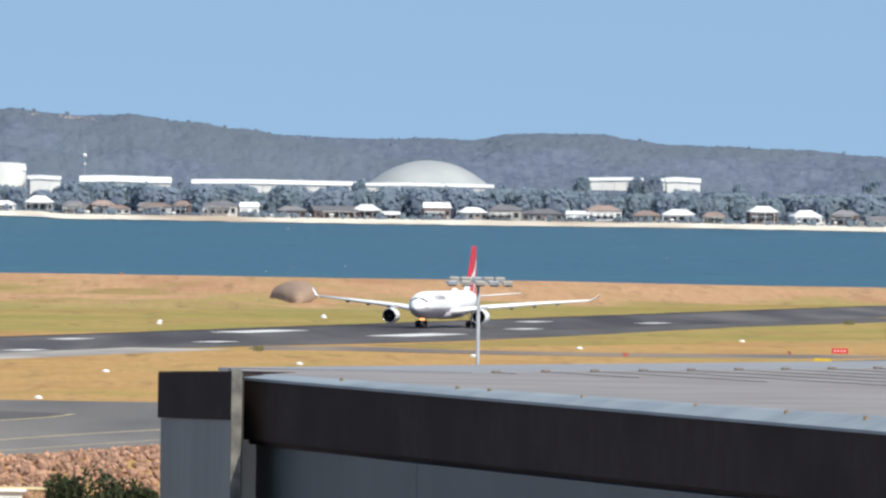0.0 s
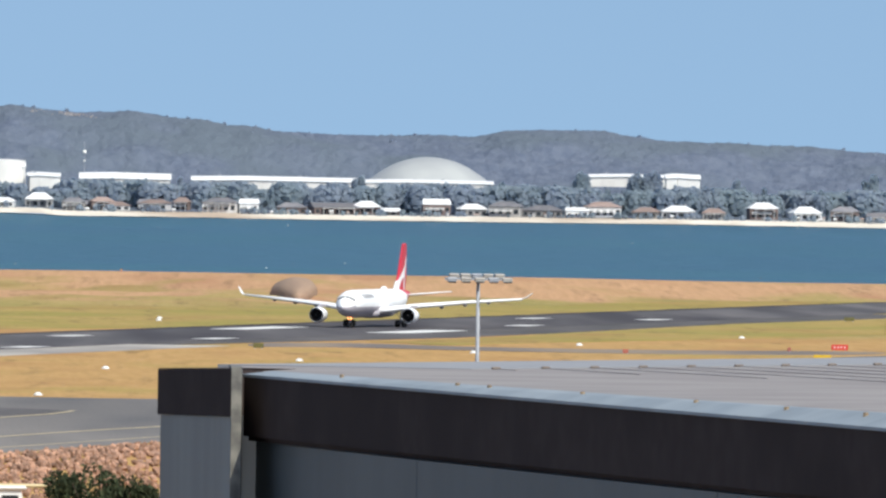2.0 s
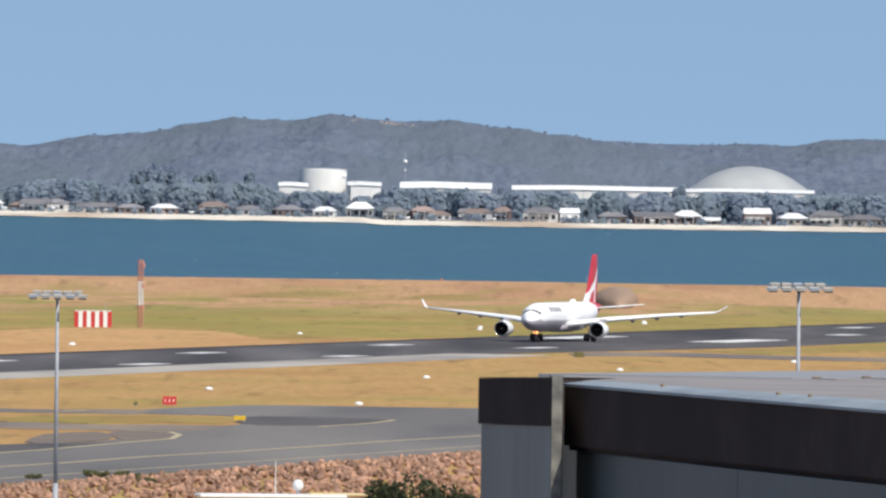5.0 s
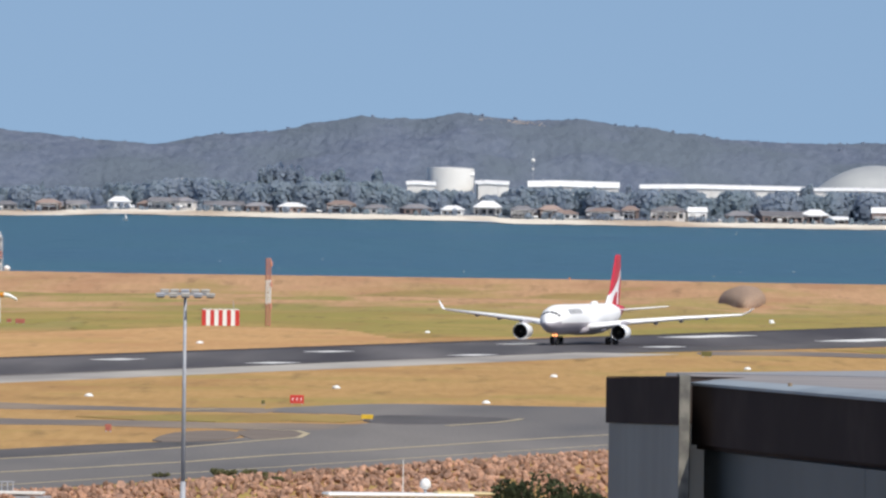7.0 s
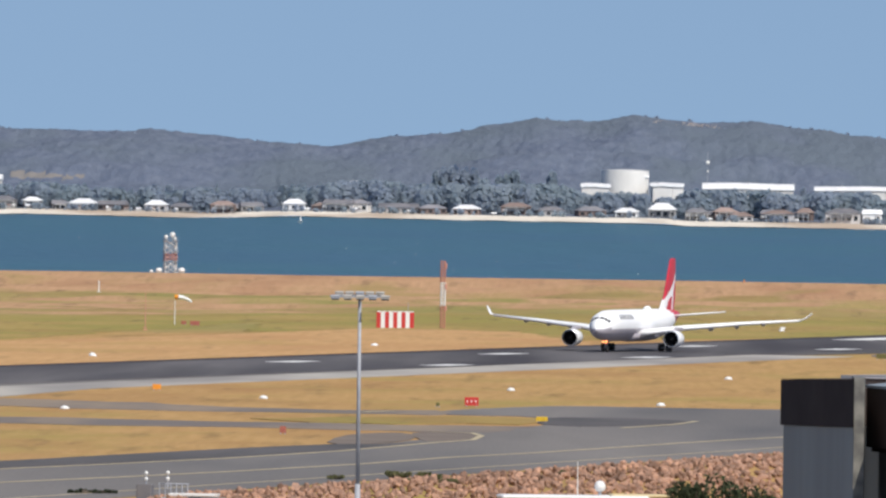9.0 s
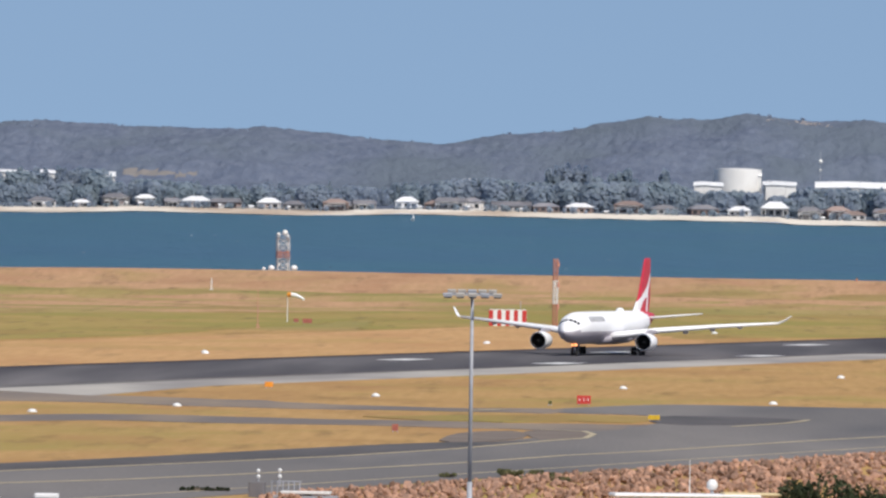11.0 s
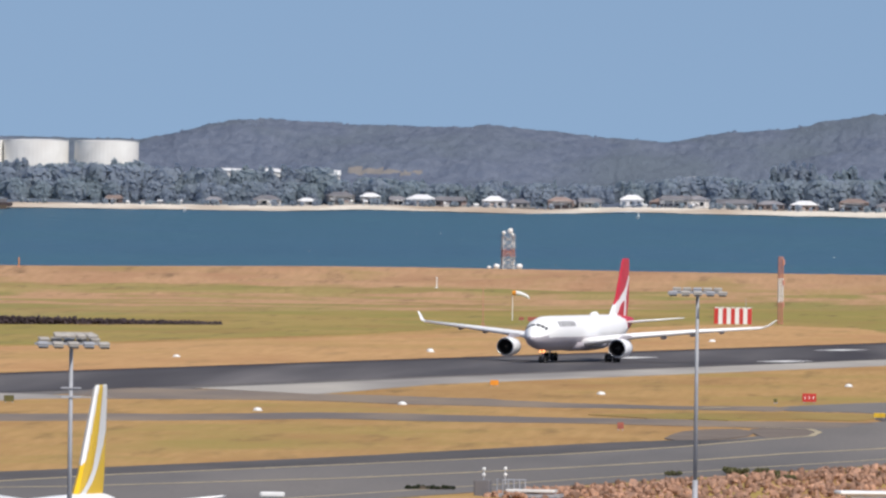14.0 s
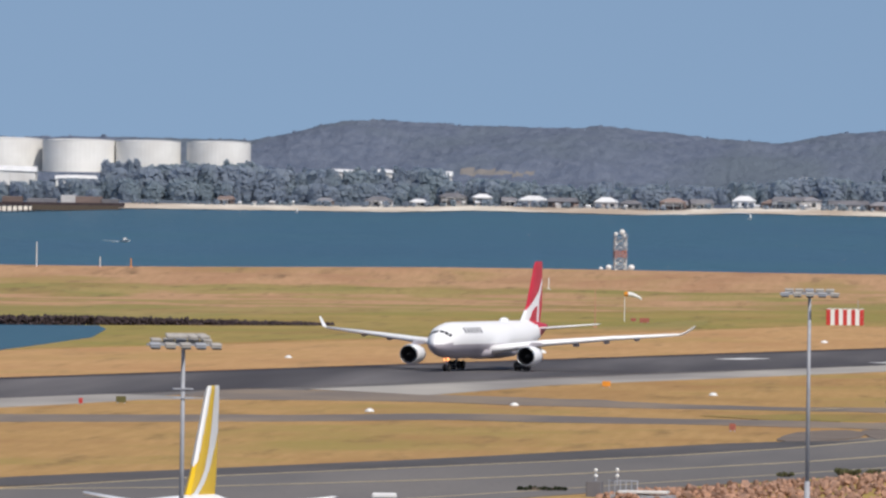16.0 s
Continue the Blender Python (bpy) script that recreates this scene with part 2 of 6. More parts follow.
SIGN_DARK = mat("dark_olive_box", (0.12, 0.11, 0.03), (0.09, 0.085, 0.03), 1.0, 0.7)
FASCIA = mat("dark_brown_fascia", (0.068, 0.050, 0.045), (0.078, 0.059, 0.053), 3.0, 0.9, spec=0.06, c3=(0.060, 0.045, 0.041), scale3=0.6)
CLADDING = mat("grey_metal_cladding", (0.094, 0.107, 0.110), (0.089, 0.101, 0.104), 2.5, 0.55, c3=(0.106, 0.120, 0.122), scale3=0.8, stretch=(1, 1, 0.15))
COLUMN = mat("pale_grey_cladding", (0.165, 0.178, 0.176), (0.158, 0.170, 0.168), 2.5, 0.5, c3=(0.205, 0.220, 0.216), scale3=1.2, stretch=(1, 1, 0.15))
FLASHING = mat("zinc_flashing", (0.27, 0.305, 0.335), (0.235, 0.265, 0.29), 4.0, 0.5, c3=(0.31, 0.345, 0.37), scale3=0.7)
ROOF_SHEET = mat("weathered_roof_sheet", (0.265, 0.235, 0.220), (0.225, 0.198, 0.188), 2.0, 0.6, c3=(0.30, 0.27, 0.255), scale3=0.5)
TRIM_LIGHT = mat("chipped_pale_trim", (0.25, 0.235, 0.20), (0.09, 0.085, 0.078), 5.0, 0.7)



def leafy(m, share):
    """Leaves let part of the light through."""
    nt = m.node_tree
    b, out = nt.nodes["Principled BSDF"], nt.nodes["Material Output"]
    tr, mix = nt.nodes.new("ShaderNodeBsdfTranslucent"), nt.nodes.new("ShaderNodeMixShader")
    nt.links.new(b.inputs["Base Color"].links[0].from_socket, tr.inputs["Color"])
    mix.inputs[0].default_value = share
    nt.links.new(b.outputs[0], mix.inputs[1])
    nt.links.new(tr.outputs[0], mix.inputs[2])
    nt.links.new(mix.outputs[0], out.inputs["Surface"])


# High shares also fill dark gaps between far leaves, as haze would.
leafy(HAZY_LEAF_FAR, 0.68)
leafy(HAZY_HILL_LEAF, 0.62)
leafy(LEAF, 0.3)


# ---- mesh helpers ----
def obj(name, bm, material, parent=None, label="", smooth=False):
    me = bpy.data.meshes.new(name)
    if smooth:
        for f in bm.faces:
            f.smooth = True
    bm.normal_update()
    bm.to_mesh(me)
    bm.free()
    for m in (material if isinstance(material, (list, tuple)) else [material]):
        me.materials.append(m)
    ob = new(name, me)
    if parent:
        ob.parent = parent
    if label:
        tagged(ob, label)
    return ob


def part(name, bm, material, parent, label="", smooth=False):
    return obj(name, bm, material, parent, label, smooth)


def thing(name, m, label, category, group="", kind=""):
    ob = new(name)
    ob.matrix_basis = m
    return tagged(ob, label, category, group, kind)


def box(bm, c, s, rz=0.0, bevel=0.0, mi=0):
    """Box centred at c with sizes s."""
    r = bmesh.ops.create_cube(bm, size=1.0, matrix=Matrix.Translation(c) @ Matrix.Rotation(rz, 4, "Z") @ Matrix.Diagonal((*s, 1)))
    if bevel:
        es = list({e for v in r["verts"] for e in v.link_edges})
        bmesh.ops.bevel(bm, geom=es, offset=bevel, segments=1, affect="EDGES")
    elif mi:
        for f in {f for v in r["verts"] for f in v.link_faces}:
            f.material_index = mi
    return bm


def tube(bm, p, q, r1, r2=None, n=8, caps=True):
    p, q = Vector(p), Vector(q)
    d = q - p
    m = Matrix.Translation((p + q) / 2) @ d.to_track_quat("Z", "Y").to_matrix().to_4x4()
    bmesh.ops.create_cone(bm, cap_ends=caps, segments=n, radius1=r1, radius2=r1 if r2 is None else r2, depth=d.length, matrix=m)
    return bm


def loft(bm, rings, close_ends=True, mi=0):
    """Skin between rings of points, each a closed loop with as many points."""
    vs = [[bm.verts.new(p) for p in ring] for ring in rings]
    n = len(vs[0])
    for a, b in zip(vs, vs[1:]):
        for i in range(n):
            f = bm.faces.new((a[i], a[(i + 1) % n], b[(i + 1) % n], b[i]))
            f.material_index = mi
    if close_ends:
        bm.faces.new(vs[0][::-1]).material_index = mi
        bm.faces.new(vs[-1]).material_index = mi
    bmesh.ops.recalc_face_normals(bm, faces=bm.faces[:])
    return bm


def lathe(bm, profile, n=24, axis="Z", close=False):
    """Surface of revolution; profile of (radius, height)."""
    rings = []
    for r, z in profile:
        ring = []
        for i in range(n):
            a = 2 * math.pi * i / n
            c, s = r * math.cos(a), r * math.sin(a)
            ring.append((c, s, z) if axis == "Z" else (z, c, s))
        rings.append(ring)
    return loft(bm, rings, close)


def slab(bm, pts, z0, z1):
    """Plate with the outline pts between two heights."""
    return loft(bm, [[(x, y, z0) for x, y in pts], [(x, y, z1) for x, y in pts]])


# ---- plan of the airfield: metres along the runway (away) and across it (towards the camera's side) ----
R0, AL, LA = Vector((15.55, 2500.0)), Vector((math.sin(PHI), math.cos(PHI))), Vector((math.cos(PHI), -math.sin(PHI)))


def at(along, lat, z=0.0):
    p = R0 + AL * along + LA * lat
    return (p.x, p.y, z)


def field_pose(along, lat, z=0.0, turn=0.0):
    x, y, z = at(along, lat, z)
    return Matrix.Translation((x, y, z)) @ Matrix.Rotation(math.pi / 2 - PHI + turn, 4, "Z")


def smooth01(x):
    x = min(1.0, max(0.0, x))
    return x * x * (3 - 2 * x)


CREST = [(-700, 3500, 4.2), (-250, 3500, 4.2), (-150, 3540, 4.8), (-50, 3470, 5.0), (10, 3460, 5.0), (120, 3440, 4.8), (215, 3560, 3.2), (330, 3650, 1.6), (700, 3650, 1.6)]


def crest_at(x):
    """Depth and height of the berm's crest."""
    for (a, ya, za), (b, yb, zb) in zip(CREST, CREST[1:]):
        if a <= x <= b:
            k = smooth01((x - a) / (b - a))
            return ya + (yb - ya) * k, za + (zb - za) * k
    return CREST[0][1:] if x < 0 else CREST[-1][1:]


def ground_z(x, y):
    lat = (Vector((x, y)) - R0).dot(LA)
    z = 0.0
    if lat > 245:
        z = -5.0 * smooth01((lat - 245) / 22) * (1 - smooth01((lat - 312) / 14))
    c, top = crest_at(x)
    start = 420 - 240 * smooth01((x - 60) / 110)
    if y > c - start:
        z = top * (0.25 * smooth01((y - c + start) / (start * 0.5)) + 0.75 * smooth01((y - c + 150) / 150))
        if y < c - 2:
            z += (1.1 * noise.noise((x / 55, y / 40, 0)) + 0.8 * noise.noise((x / 21, y / 17, 4)) + 0.3 * noise.noise((x / 9, y / 9, 7))) * (top / 5) * smooth01((y - c + start) / 120) * (1 - smooth01((y - c + 40) / 40))
        if y > c + 15:
            z = top - (top + 2.5) * smooth01((y - c - 15) / 60)
    return z


def bump01(x, a, b, soft):
    """One between a and b, falling to nought over soft on either side."""
    return smooth01((x - a) / soft + 0.5) * (1 - smooth01((x - b) / soft + 0.5))


def ground_cover(x, y):
    """Shares of olive and of pinkish dry grass, which follow the berm."""
    gap = crest_at(x)[0] - y
    n1, n2 = noise.noise((x / 60, y / 70, 3)), noise.noise((x / 22, y / 36, 9))
    g = gap + 60 * n1 + 30 * n2
    west, east = smooth01((-x - 30) / 70), smooth01((x - 60) / 70)
    olive = smooth01((g + 200) / 100) * (1 - smooth01((g - 640 - 160 * west - 150 * east) / 120))
    pink_w = max(bump01(g, -200, 170, 70), 1.05 * bump01(g, 310, 590, 90) * smooth01(0.55 + 1.7 * n2 + n1))
    pink_m = max(bump01(g, -200, 70, 50), smooth01(0.70 + 2.0 * n2 + 0.9 * n1) * bump01(g, -200, 330, 110))
    pink_e = bump01(g, -300, 150, 70)
    pink = pink_w * west + pink_e * east + pink_m * (1 - west - east)
    return olive, pink


def build_ground():
    bm = bmesh.new()
    ys = [-300, 0, 300, 600, 900, 1100, 1200] + [1220 + 10 * i for i in range(42)] + list(range(1660, 3000, 60)) + [3000 + 6 * i for i in range(134)]
    xs = [-2500, -1500, -1000, -700, -500, -400] + [-340 + 7 * i for i in range(104)] + [480, 600, 800, 1200, 1800, 2500]
    cover = bm.verts.layers.float_color.new("cover")
    grid = [[bm.verts.new((x, y, ground_z(x, y))) for x in xs] for y in ys]
    for line in grid:
        for v in line:
            olive, pink = ground_cover(v.co.x, v.co.y)
            v[cover] = (olive, pink, 0.0, 1.0)
    for a, b in zip(grid, grid[1:]):
        for i in range(len(xs) - 1):
            bm.faces.new((a[i], a[i + 1], b[i + 1], b[i]))
    return tagged(obj("ground", bm, GRASS, smooth=True), "flat airfield of dry yellow and green grass rising to a low berm", "ground", kind="structure")


def build_water():
    bm = bmesh.new()
    xs = [-2500] + list(range(-650, 651, 25)) + [2500]
    vs = [[bm.verts.new((x, 3400 + (SHORE_Y + 15 - 3400) * k, -3.5 + (shore_z(x) + 3.3) * k)) for x in xs] for k in (0, 0.25, 0.5, 0.75, 1)]
    for a, b in zip(vs, vs[1:]):
        for i in range(len(xs) - 1):
            bm.faces.new((a[i], a[i + 1], b[i + 1], b[i]))
    return tagged(obj("water", bm, WATER), "wide blue-green bay with small wind waves", "sea", kind="structure")


SHORE_Y = 4600
SHORE = [(-650, 14.5), (-363.0, 14.0), (-320.6, 15.7), (-228.2, 15.6), (-202.1, 16.5), (-132.2, 15.6), (-131.3, 16.1), (-109.2, 16.8), (-54.6, 16.2), (18.3, 15.8), (20.7, 15.2), (22.1, 15.1), (78.3, 15.0), (79.6, 14.8), (155.0, 14.6), (231.8, 14.6), (301.1, 14.1), (650, 13.6)]


def shore_z(x):
    return float(np.interp(x, [p[0] for p in SHORE], [p[1] for p in SHORE]))


build_ground()


def plate(name, pts, z, material, label, category):
    """Thin paved or mown area; pts are (along, lat)."""
    bm = bmesh.new()
    if category == "grass" or name == "exit_strip":
        rough = []
        for i, (p, q) in enumerate(zip(pts, pts[1:] + pts[:1])):
            n = max(2, int(math.hypot(q[0] - p[0], q[1] - p[1]) / 7))
            for k in range(n):
                a, l = p[0] + (q[0] - p[0]) * k / n, p[1] + (q[1] - p[1]) * k / n
                rough.append((a + 9 * noise.noise((a / 14, l / 9, 2.0)) + 5 * noise.noise((a / 4, l / 3, 8.0)), l + 2.5 * noise.noise((a / 11, l / 8, 5.0))))
        pts = rough
    if name in ("paved_shoulder", "exit_strip", "taxiway_junction", "turnoff_strip") and category != "grass":
        for _ in range(1 if name == "paved_shoulder" else 2):   # rounded corners
            pts = [q for (a, b), (c, d) in zip(pts, pts[1:] + pts[:1]) for q in ((0.75 * a + 0.25 * c, 0.75 * b + 0.25 * d), (0.25 * a + 0.75 * c, 0.25 * b + 0.75 * d))]
    slab(bm, [at(a, l)[:2] for a, l in pts], -0.3, z)
    return tagged(obj(name, bm, material), label, category, kind="structure")


def band(a0, a1, l0, l1):
    return [(a0, l0), (a0, l1), (a1, l1), (a1, l0)]


# runway with its shoulders and markings
plate("runway", band(-1400, 985, -22, 27), 0.10, ASPHALT, "long dark asphalt runway with worn rubber streaks", "runway")
# Unseen grey plate, added so light bounced onto the building stays neutral.
plate("apron", [(-3200, 300), (-3200, 1400), (-1560, 1400), (-1400, 560), (-1330, 330), (-1700, 330)], 0.05, TAXI, "unseen grey apron added to neutralise bounced light", "apron")
plate("runway_shoulder", [(-70, 27.2), (-70, 46), (-540, 48), (-639.9, 61.0), (-608.4, 33.4)], 0.075, CONCRETE, "pale grey concrete runway shoulder", "pavement")
plate("runway_shoulder", [(-692.5, 49.2), (-682.2, 39.2), (-674.6, 27.0), (-1000, 27.2), (-1400, 27.2), (-1400, 57), (-1000, 57), (-757.8, 47.4), (-711.9, 43.5)], 0.075, CONCRETE, "pale grey concrete runway shoulder", "pavement")
plate("runway_shoulder", band(-1400, 985, -29, -22.2), 0.05, VERGE_TAR, "dark tarred runway verge", "pavement")
plate("runway_margin", band(-1400, -70, 27.2, 35), 0.055, TAXI, "grey asphalt margin of the runway", "pavement")
# turn-off that widens the runway edge and runs back to the taxiway
plate("turnoff", [(-130, 27.2), (35.4, 45.4), (88.9, 50.5), (194.7, 49.4), (396.4, 42.3), (540.7, 47.2), (620, 60), (620, 27.2)], 0.07, DARK_TAXI, "dark asphalt turn-off beside the runway", "pavement")
plate("mown_area", [(12.7, 51.8), (63.9, 56.2), (167.6, 55.3), (365.1, 48.7), (506.3, 53.8), (238.2, 105.6), (137.9, 95.2), (48.4, 81.3), (-15.9, 74.3)], 0.09, GREENER, "yellow-green mown grass beside the runway", "grass")
plate("turnoff_strip", [(-28.5, 39.2), (-4.3, 54.7), (-38.9, 79.5), (-44.4, 122.2), (-15.9, 154.7), (-61.0, 163.4), (-95.9, 133.0), (-83.5, 89.6), (-62.4, 64.1), (-81.0, 52.0)], 0.08, OLD_STRIP, "worn brown-grey strip across the grass", "pavement")
plate("taxiway_junction", [(-240.9, 166.2), (-166.6, 165.4), (-100.1, 162.1), (-68.4, 164.8), (-33.9, 182.0), (-283.3, 227.7), (-337.6, 186.2)], 0.07, TAXI, "grey asphalt taxiway junction", "taxiway")
plate("mown_area", [(-900, -125), (-900, -30), (40, -30), (120, -60), (215, -92), (235, -128), (110, -122), (-50, -118), (-300, -118)], 0.07, STRAW, "pale mown straw strip along the runway", "grass")
plate("mown_area", [(-1000, -170), (-1000, -110), (0, -130), (330, -180), (600, -100), (900, -60), (900, -120), (300, -260)], 0.05, GREENER, "greenish mown grass behind the runway", "grass")
plate("mown_area", [(60, -60), (180, -30), (330, -29), (960, -28), (900, -70), (700, -110), (470, -170), (330, -180), (150, -130)], 0.06, GREENER, "greenish mown grass behind the runway", "grass")

# taxiway system on the camera's side
plate("taxiway", band(-1500, 900, 189, 239), 0.08, TAXI, "wide grey asphalt taxiway parallel to the runway", "taxiway")
plate("taxiway_junction", [(-672.3, 135.2), (-637.3, 135.9), (-616.7, 138.4), (-618.3, 150.9), (-618.6, 169.0), (-602.4, 191.0), (-840.9, 247.2), (-936.2, 196.9), (-859.0, 184.8), (-835.5, 186.1), (-810.1, 172.6), (-768.4, 175.9), (-737.4, 168.7), (-699.3, 157.3), (-700.7, 143.1)], 0.06, TAXI, "grey asphalt taxiway junction", "taxiway")
plate("exit_strip", [(-612.8, 21.1), (-616.1, 37.2), (-635.4, 59.8), (-646.8, 82.8), (-669.4, 105.5), (-679.1, 124.1), (-667.4, 134.6), (-704.0, 144.8), (-704.8, 131.1), (-703.0, 115.0), (-704.8, 100.3), (-686.1, 75.7), (-688.8, 60.6), (-700.8, 51.8), (-668.9, 35.6)], 0.065, OLD_STRIP, "worn brown-grey strip through dry grass", "taxiway")
plate("exit_strip", [(-853.1, 54.4), (-826.6, 63.6), (-810.3, 80.4), (-786.6, 95.1), (-765.5, 103.6), (-766.6, 119.0), (-775.9, 136.4), (-773.8, 150.7), (-775.3, 165.9), (-768.1, 176.1), (-819.0, 180.8), (-813.6, 173.6), (-810.7, 164.1), (-804.8, 144.9), (-810.5, 132.0), (-809.2, 117.2), (-825.8, 107.7), (-851.9, 94.4), (-870.8, 79.0), (-892.8, 68.7)], 0.068, OLD_STRIP, "worn brown-grey strip through dry grass", "taxiway")
plate("paved_shoulder", [(-739.4, 167.0), (-707.2, 159.5), (-701.3, 168.6), (-710.2, 178.5), (-720.4, 182.8), (-738.0, 185.0), (-766.1, 181.9), (-760.3, 174.4)], 0.10, DARK_TAXI, "dark paved island in the taxiway", "pavement")
plate("paved_shoulder", [(-901.2, 184.9), (-850.9, 172.6), (-830.9, 170.5), (-823.0, 173.4), (-859.0, 184.8), (-888.5, 188.8)], 0.10, BROWN_PAVE, "worn brown paved island in the taxiway", "pavement")
plate("paved_shoulder", [(-826.4, 174.4), (-817.0, 174.7), (-819.4, 180.6), (-835.6, 186.1), (-856.4, 190.9), (-877.4, 191.3), (-862.2, 185.8)], 0.10, BROWN_PAVE, "worn brown paved tip of the island", "pavement")
plate("paved_shoulder", [(-1157.8, 172.8), (-1084.4, 178.0), (-1018.8, 182.2), (-955.5, 182.5), (-901.7, 184.3), (-891.7, 189.7), (-876.8, 191.8), (-933.2, 196.0), (-981.7, 196.8), (-1019.5, 195.1), (-1052.8, 192.8), (-1117.8, 189.0), (-1194.1, 185.6)], 0.10, DARK_TAXI, "dark asphalt shoulder of the taxiway", "pavement")
plate("mown_area", [(-751.5, 131.5), (-732.3, 138.9), (-710.6, 148.1), (-715.8, 161.0), (-734.1, 167.1), (-759.3, 171.2), (-767.1, 156.2), (-765.3, 145.3)], 0.09, GREENER, "thin strip of yellow-green grass between taxiways", "grass")


def strip(name, pts, width, z, material, label, category="marking"):
    """A painted line through plan points (along, lat)."""
    bm = bmesh.new()
    ps = [Vector(at(a, l)[:2]) for a, l in pts]
    left, right = [], []
    for i, p in enumerate(ps):
        d = (ps[min(i + 1, len(ps) - 1)] - ps[max(i - 1, 0)]).normalized()
        nrm = Vector((-d.y, d.x)) * width / 2
        left.append(p + nrm), right.append(p - nrm)
    for a, b, c, d in zip(left, left[1:], right[1:], right):
        q = [(*v, z) for v in (a, b, c, d)]
        lo = [(x, y, z - 0.03) for x, y, _ in q]
        loft(bm, [lo, q])
    return tagged(obj(name, bm, material), label, category, kind="structure")


strip("taxi_centre_line", [(-1500, 203), (-1207.7, 179.3), (-1169.8, 200.6), (-1113.9, 211.8), (-1083.3, 214.4), (-1048.8, 216.5), (-999.8, 217.5), (-957.7, 216.1), (-925.8, 217.4), (-886.3, 217.1), (-857.8, 216.6), (-831.7, 216.9), (-813.3, 217.6), (-600, 216), (400, 216)], 0.8, 0.125, YELLOW_PAINT, "worn cream taxiway centre line")
strip("taxi_edge_line", [(-1500, 188), (-1117.8, 189.0), (-1055.4, 193.6), (-1022.1, 196.0), (-984.6, 197.6), (-936.2, 196.9), (-880.0, 192.7), (-859.7, 191.8), (-835.5, 186.2), (-819.4, 180.6), (-813.5, 173.7)], 0.8, 0.125, YELLOW_PAINT, "worn cream taxiway edge line")
strip("taxi_edge_line", [(-1500, 231.5), (-900, 232.5), (500, 233)], 0.4, 0.115, YELLOW_PAINT, "faded cream taxiway edge line")
strip("island_edge_line", [(-770.2, 186.7), (-741.8, 185.9), (-724.3, 183.8), (-715.8, 182.4)], 0.8, 0.125, YELLOW_PAINT, "cream line round the paved island")
strip("island_edge_line", [(-693.9, 131.1), (-682.2, 131.7)], 1.2, 0.125, YELLOW_PAINT, "short cream line beside the exit strip")


def touchdown_mark(along, lat, length, width):
    bm = bmesh.new()
    n = 3 if width > 6 else 2
    for k in range(n):
        w = width / n
        slab(bm, [at(along + da, lat + dl)[:2] for da, dl in ((-length / 2, -width / 2 + k * w), (-length / 2, -width / 2 + (k + 0.86) * w), (length / 2, -width / 2 + (k + 0.86) * w), (length / 2, -width / 2 + k * w))], 0.09, 0.13)
    return tagged(obj("touchdown_marking", bm, WHITE_PAINT), "white painted touchdown bars on the runway", "marking", "runway touchdown markings", "structure")


for a, l in ((-262, 23), (-130, 23), (20, 20.5), (297, 18), (440, 15), (-252, -6.5), (-116, -7), (30.5, -9.9), (432, -9.7)):
    touchdown_mark(a + 3.5, l, 17, 5.2)
touchdown_mark(172, 25.0, 52, 9.0)
touchdown_mark(193, -12.0, 52, 8.0)

# tidal pond with its dark stone wall
plate("pond_water", [(-575, -28), (-395, -98), (-255, -131), (-126, -163), (-12, -199), (36, -217), (20, -237), (-98, -305), (-358, -455), (-660, -385)], 0.12, WATER, "still blue water of a tidal pond", "water")
build_water()


def boulders(name, spots, material, label, category, smin, smax, seed, kind=""):
    """Rough stones, one joined part, each an eight- to twelve-sided lump."""
    rnd = random.Random(seed)
    verts, faces = [], []
    proto = bmesh.new()
    bmesh.ops.create_icosphere(proto, subdivisions=1, radius=1.0)
    pv = [v.co.copy() for v in proto.verts]
    pf = [[v.index for v in f.verts] for f in proto.faces]
    proto.free()
    for p in spots:
        s = rnd.uniform(smin, smax)
        rot = Euler((rnd.random() * 6, rnd.random() * 6, rnd.random() * 6)).to_matrix()
        sc = Vector((s * rnd.uniform(0.8, 1.4), s * rnd.uniform(0.7, 1.1), s * rnd.uniform(0.6, 0.9)))
        k = len(verts)
        for v in pv:
            w = rot @ Vector((v.x * sc.x, v.y * sc.y, v.z * sc.z)) * rnd.uniform(0.55, 1.15)
            verts.append((p[0] + w.x, p[1] + w.y, p[2] + w.z))
        faces += [[i + k for i in f] for f in pf]
    me = bpy.data.meshes.new(name)
    me.from_pydata(verts, [], faces)
    me.materials.append(material)
    return tagged(new(name, me), label, category, kind=kind)


rnd = random.Random(11)
wall_spots = []
for i in range(5200):
    k = -0.06 + rnd.random() * 2.5
    top = 0.8 + 1.3 * min(1.0, max(0.0, k) * 1.4)
    x, y, _ = at(96 - 72 * k + rnd.uniform(-2, 2), -194 - 40 * k + rnd.uniform(-1.2, 1.2))
    wall_spots.append((x, y, rnd.uniform(0.0, max(0.1, top - 0.45))))
boulders("sea_wall", wall_spots, DARK_ROCK, "low dark stone sea wall beside the pond", "sea wall", 0.34, 0.58, 3, "structure")

# rock bank below the taxiway
bank, near = [], []
for i in range(11000):
    a, l = rnd.uniform(-1170, -640), rnd.uniform(244.0, 269)
    x, y, _ = at(a, l)
    spot = (x, y, ground_z(x, y) + rnd.uniform(-0.1, 0.4))
    if -1080 < a < -880 and l < 256 and len(near) < 290 and i % 3 == 0:
        near.append(spot)
    else:
        bank.append(spot)
rock_bank = boulders("rock_bank", bank, ROCK, "sloping bank of broken red-brown rocks", "rocks", 0.24, 0.62, 5, "stuff")
rock_meshes = []
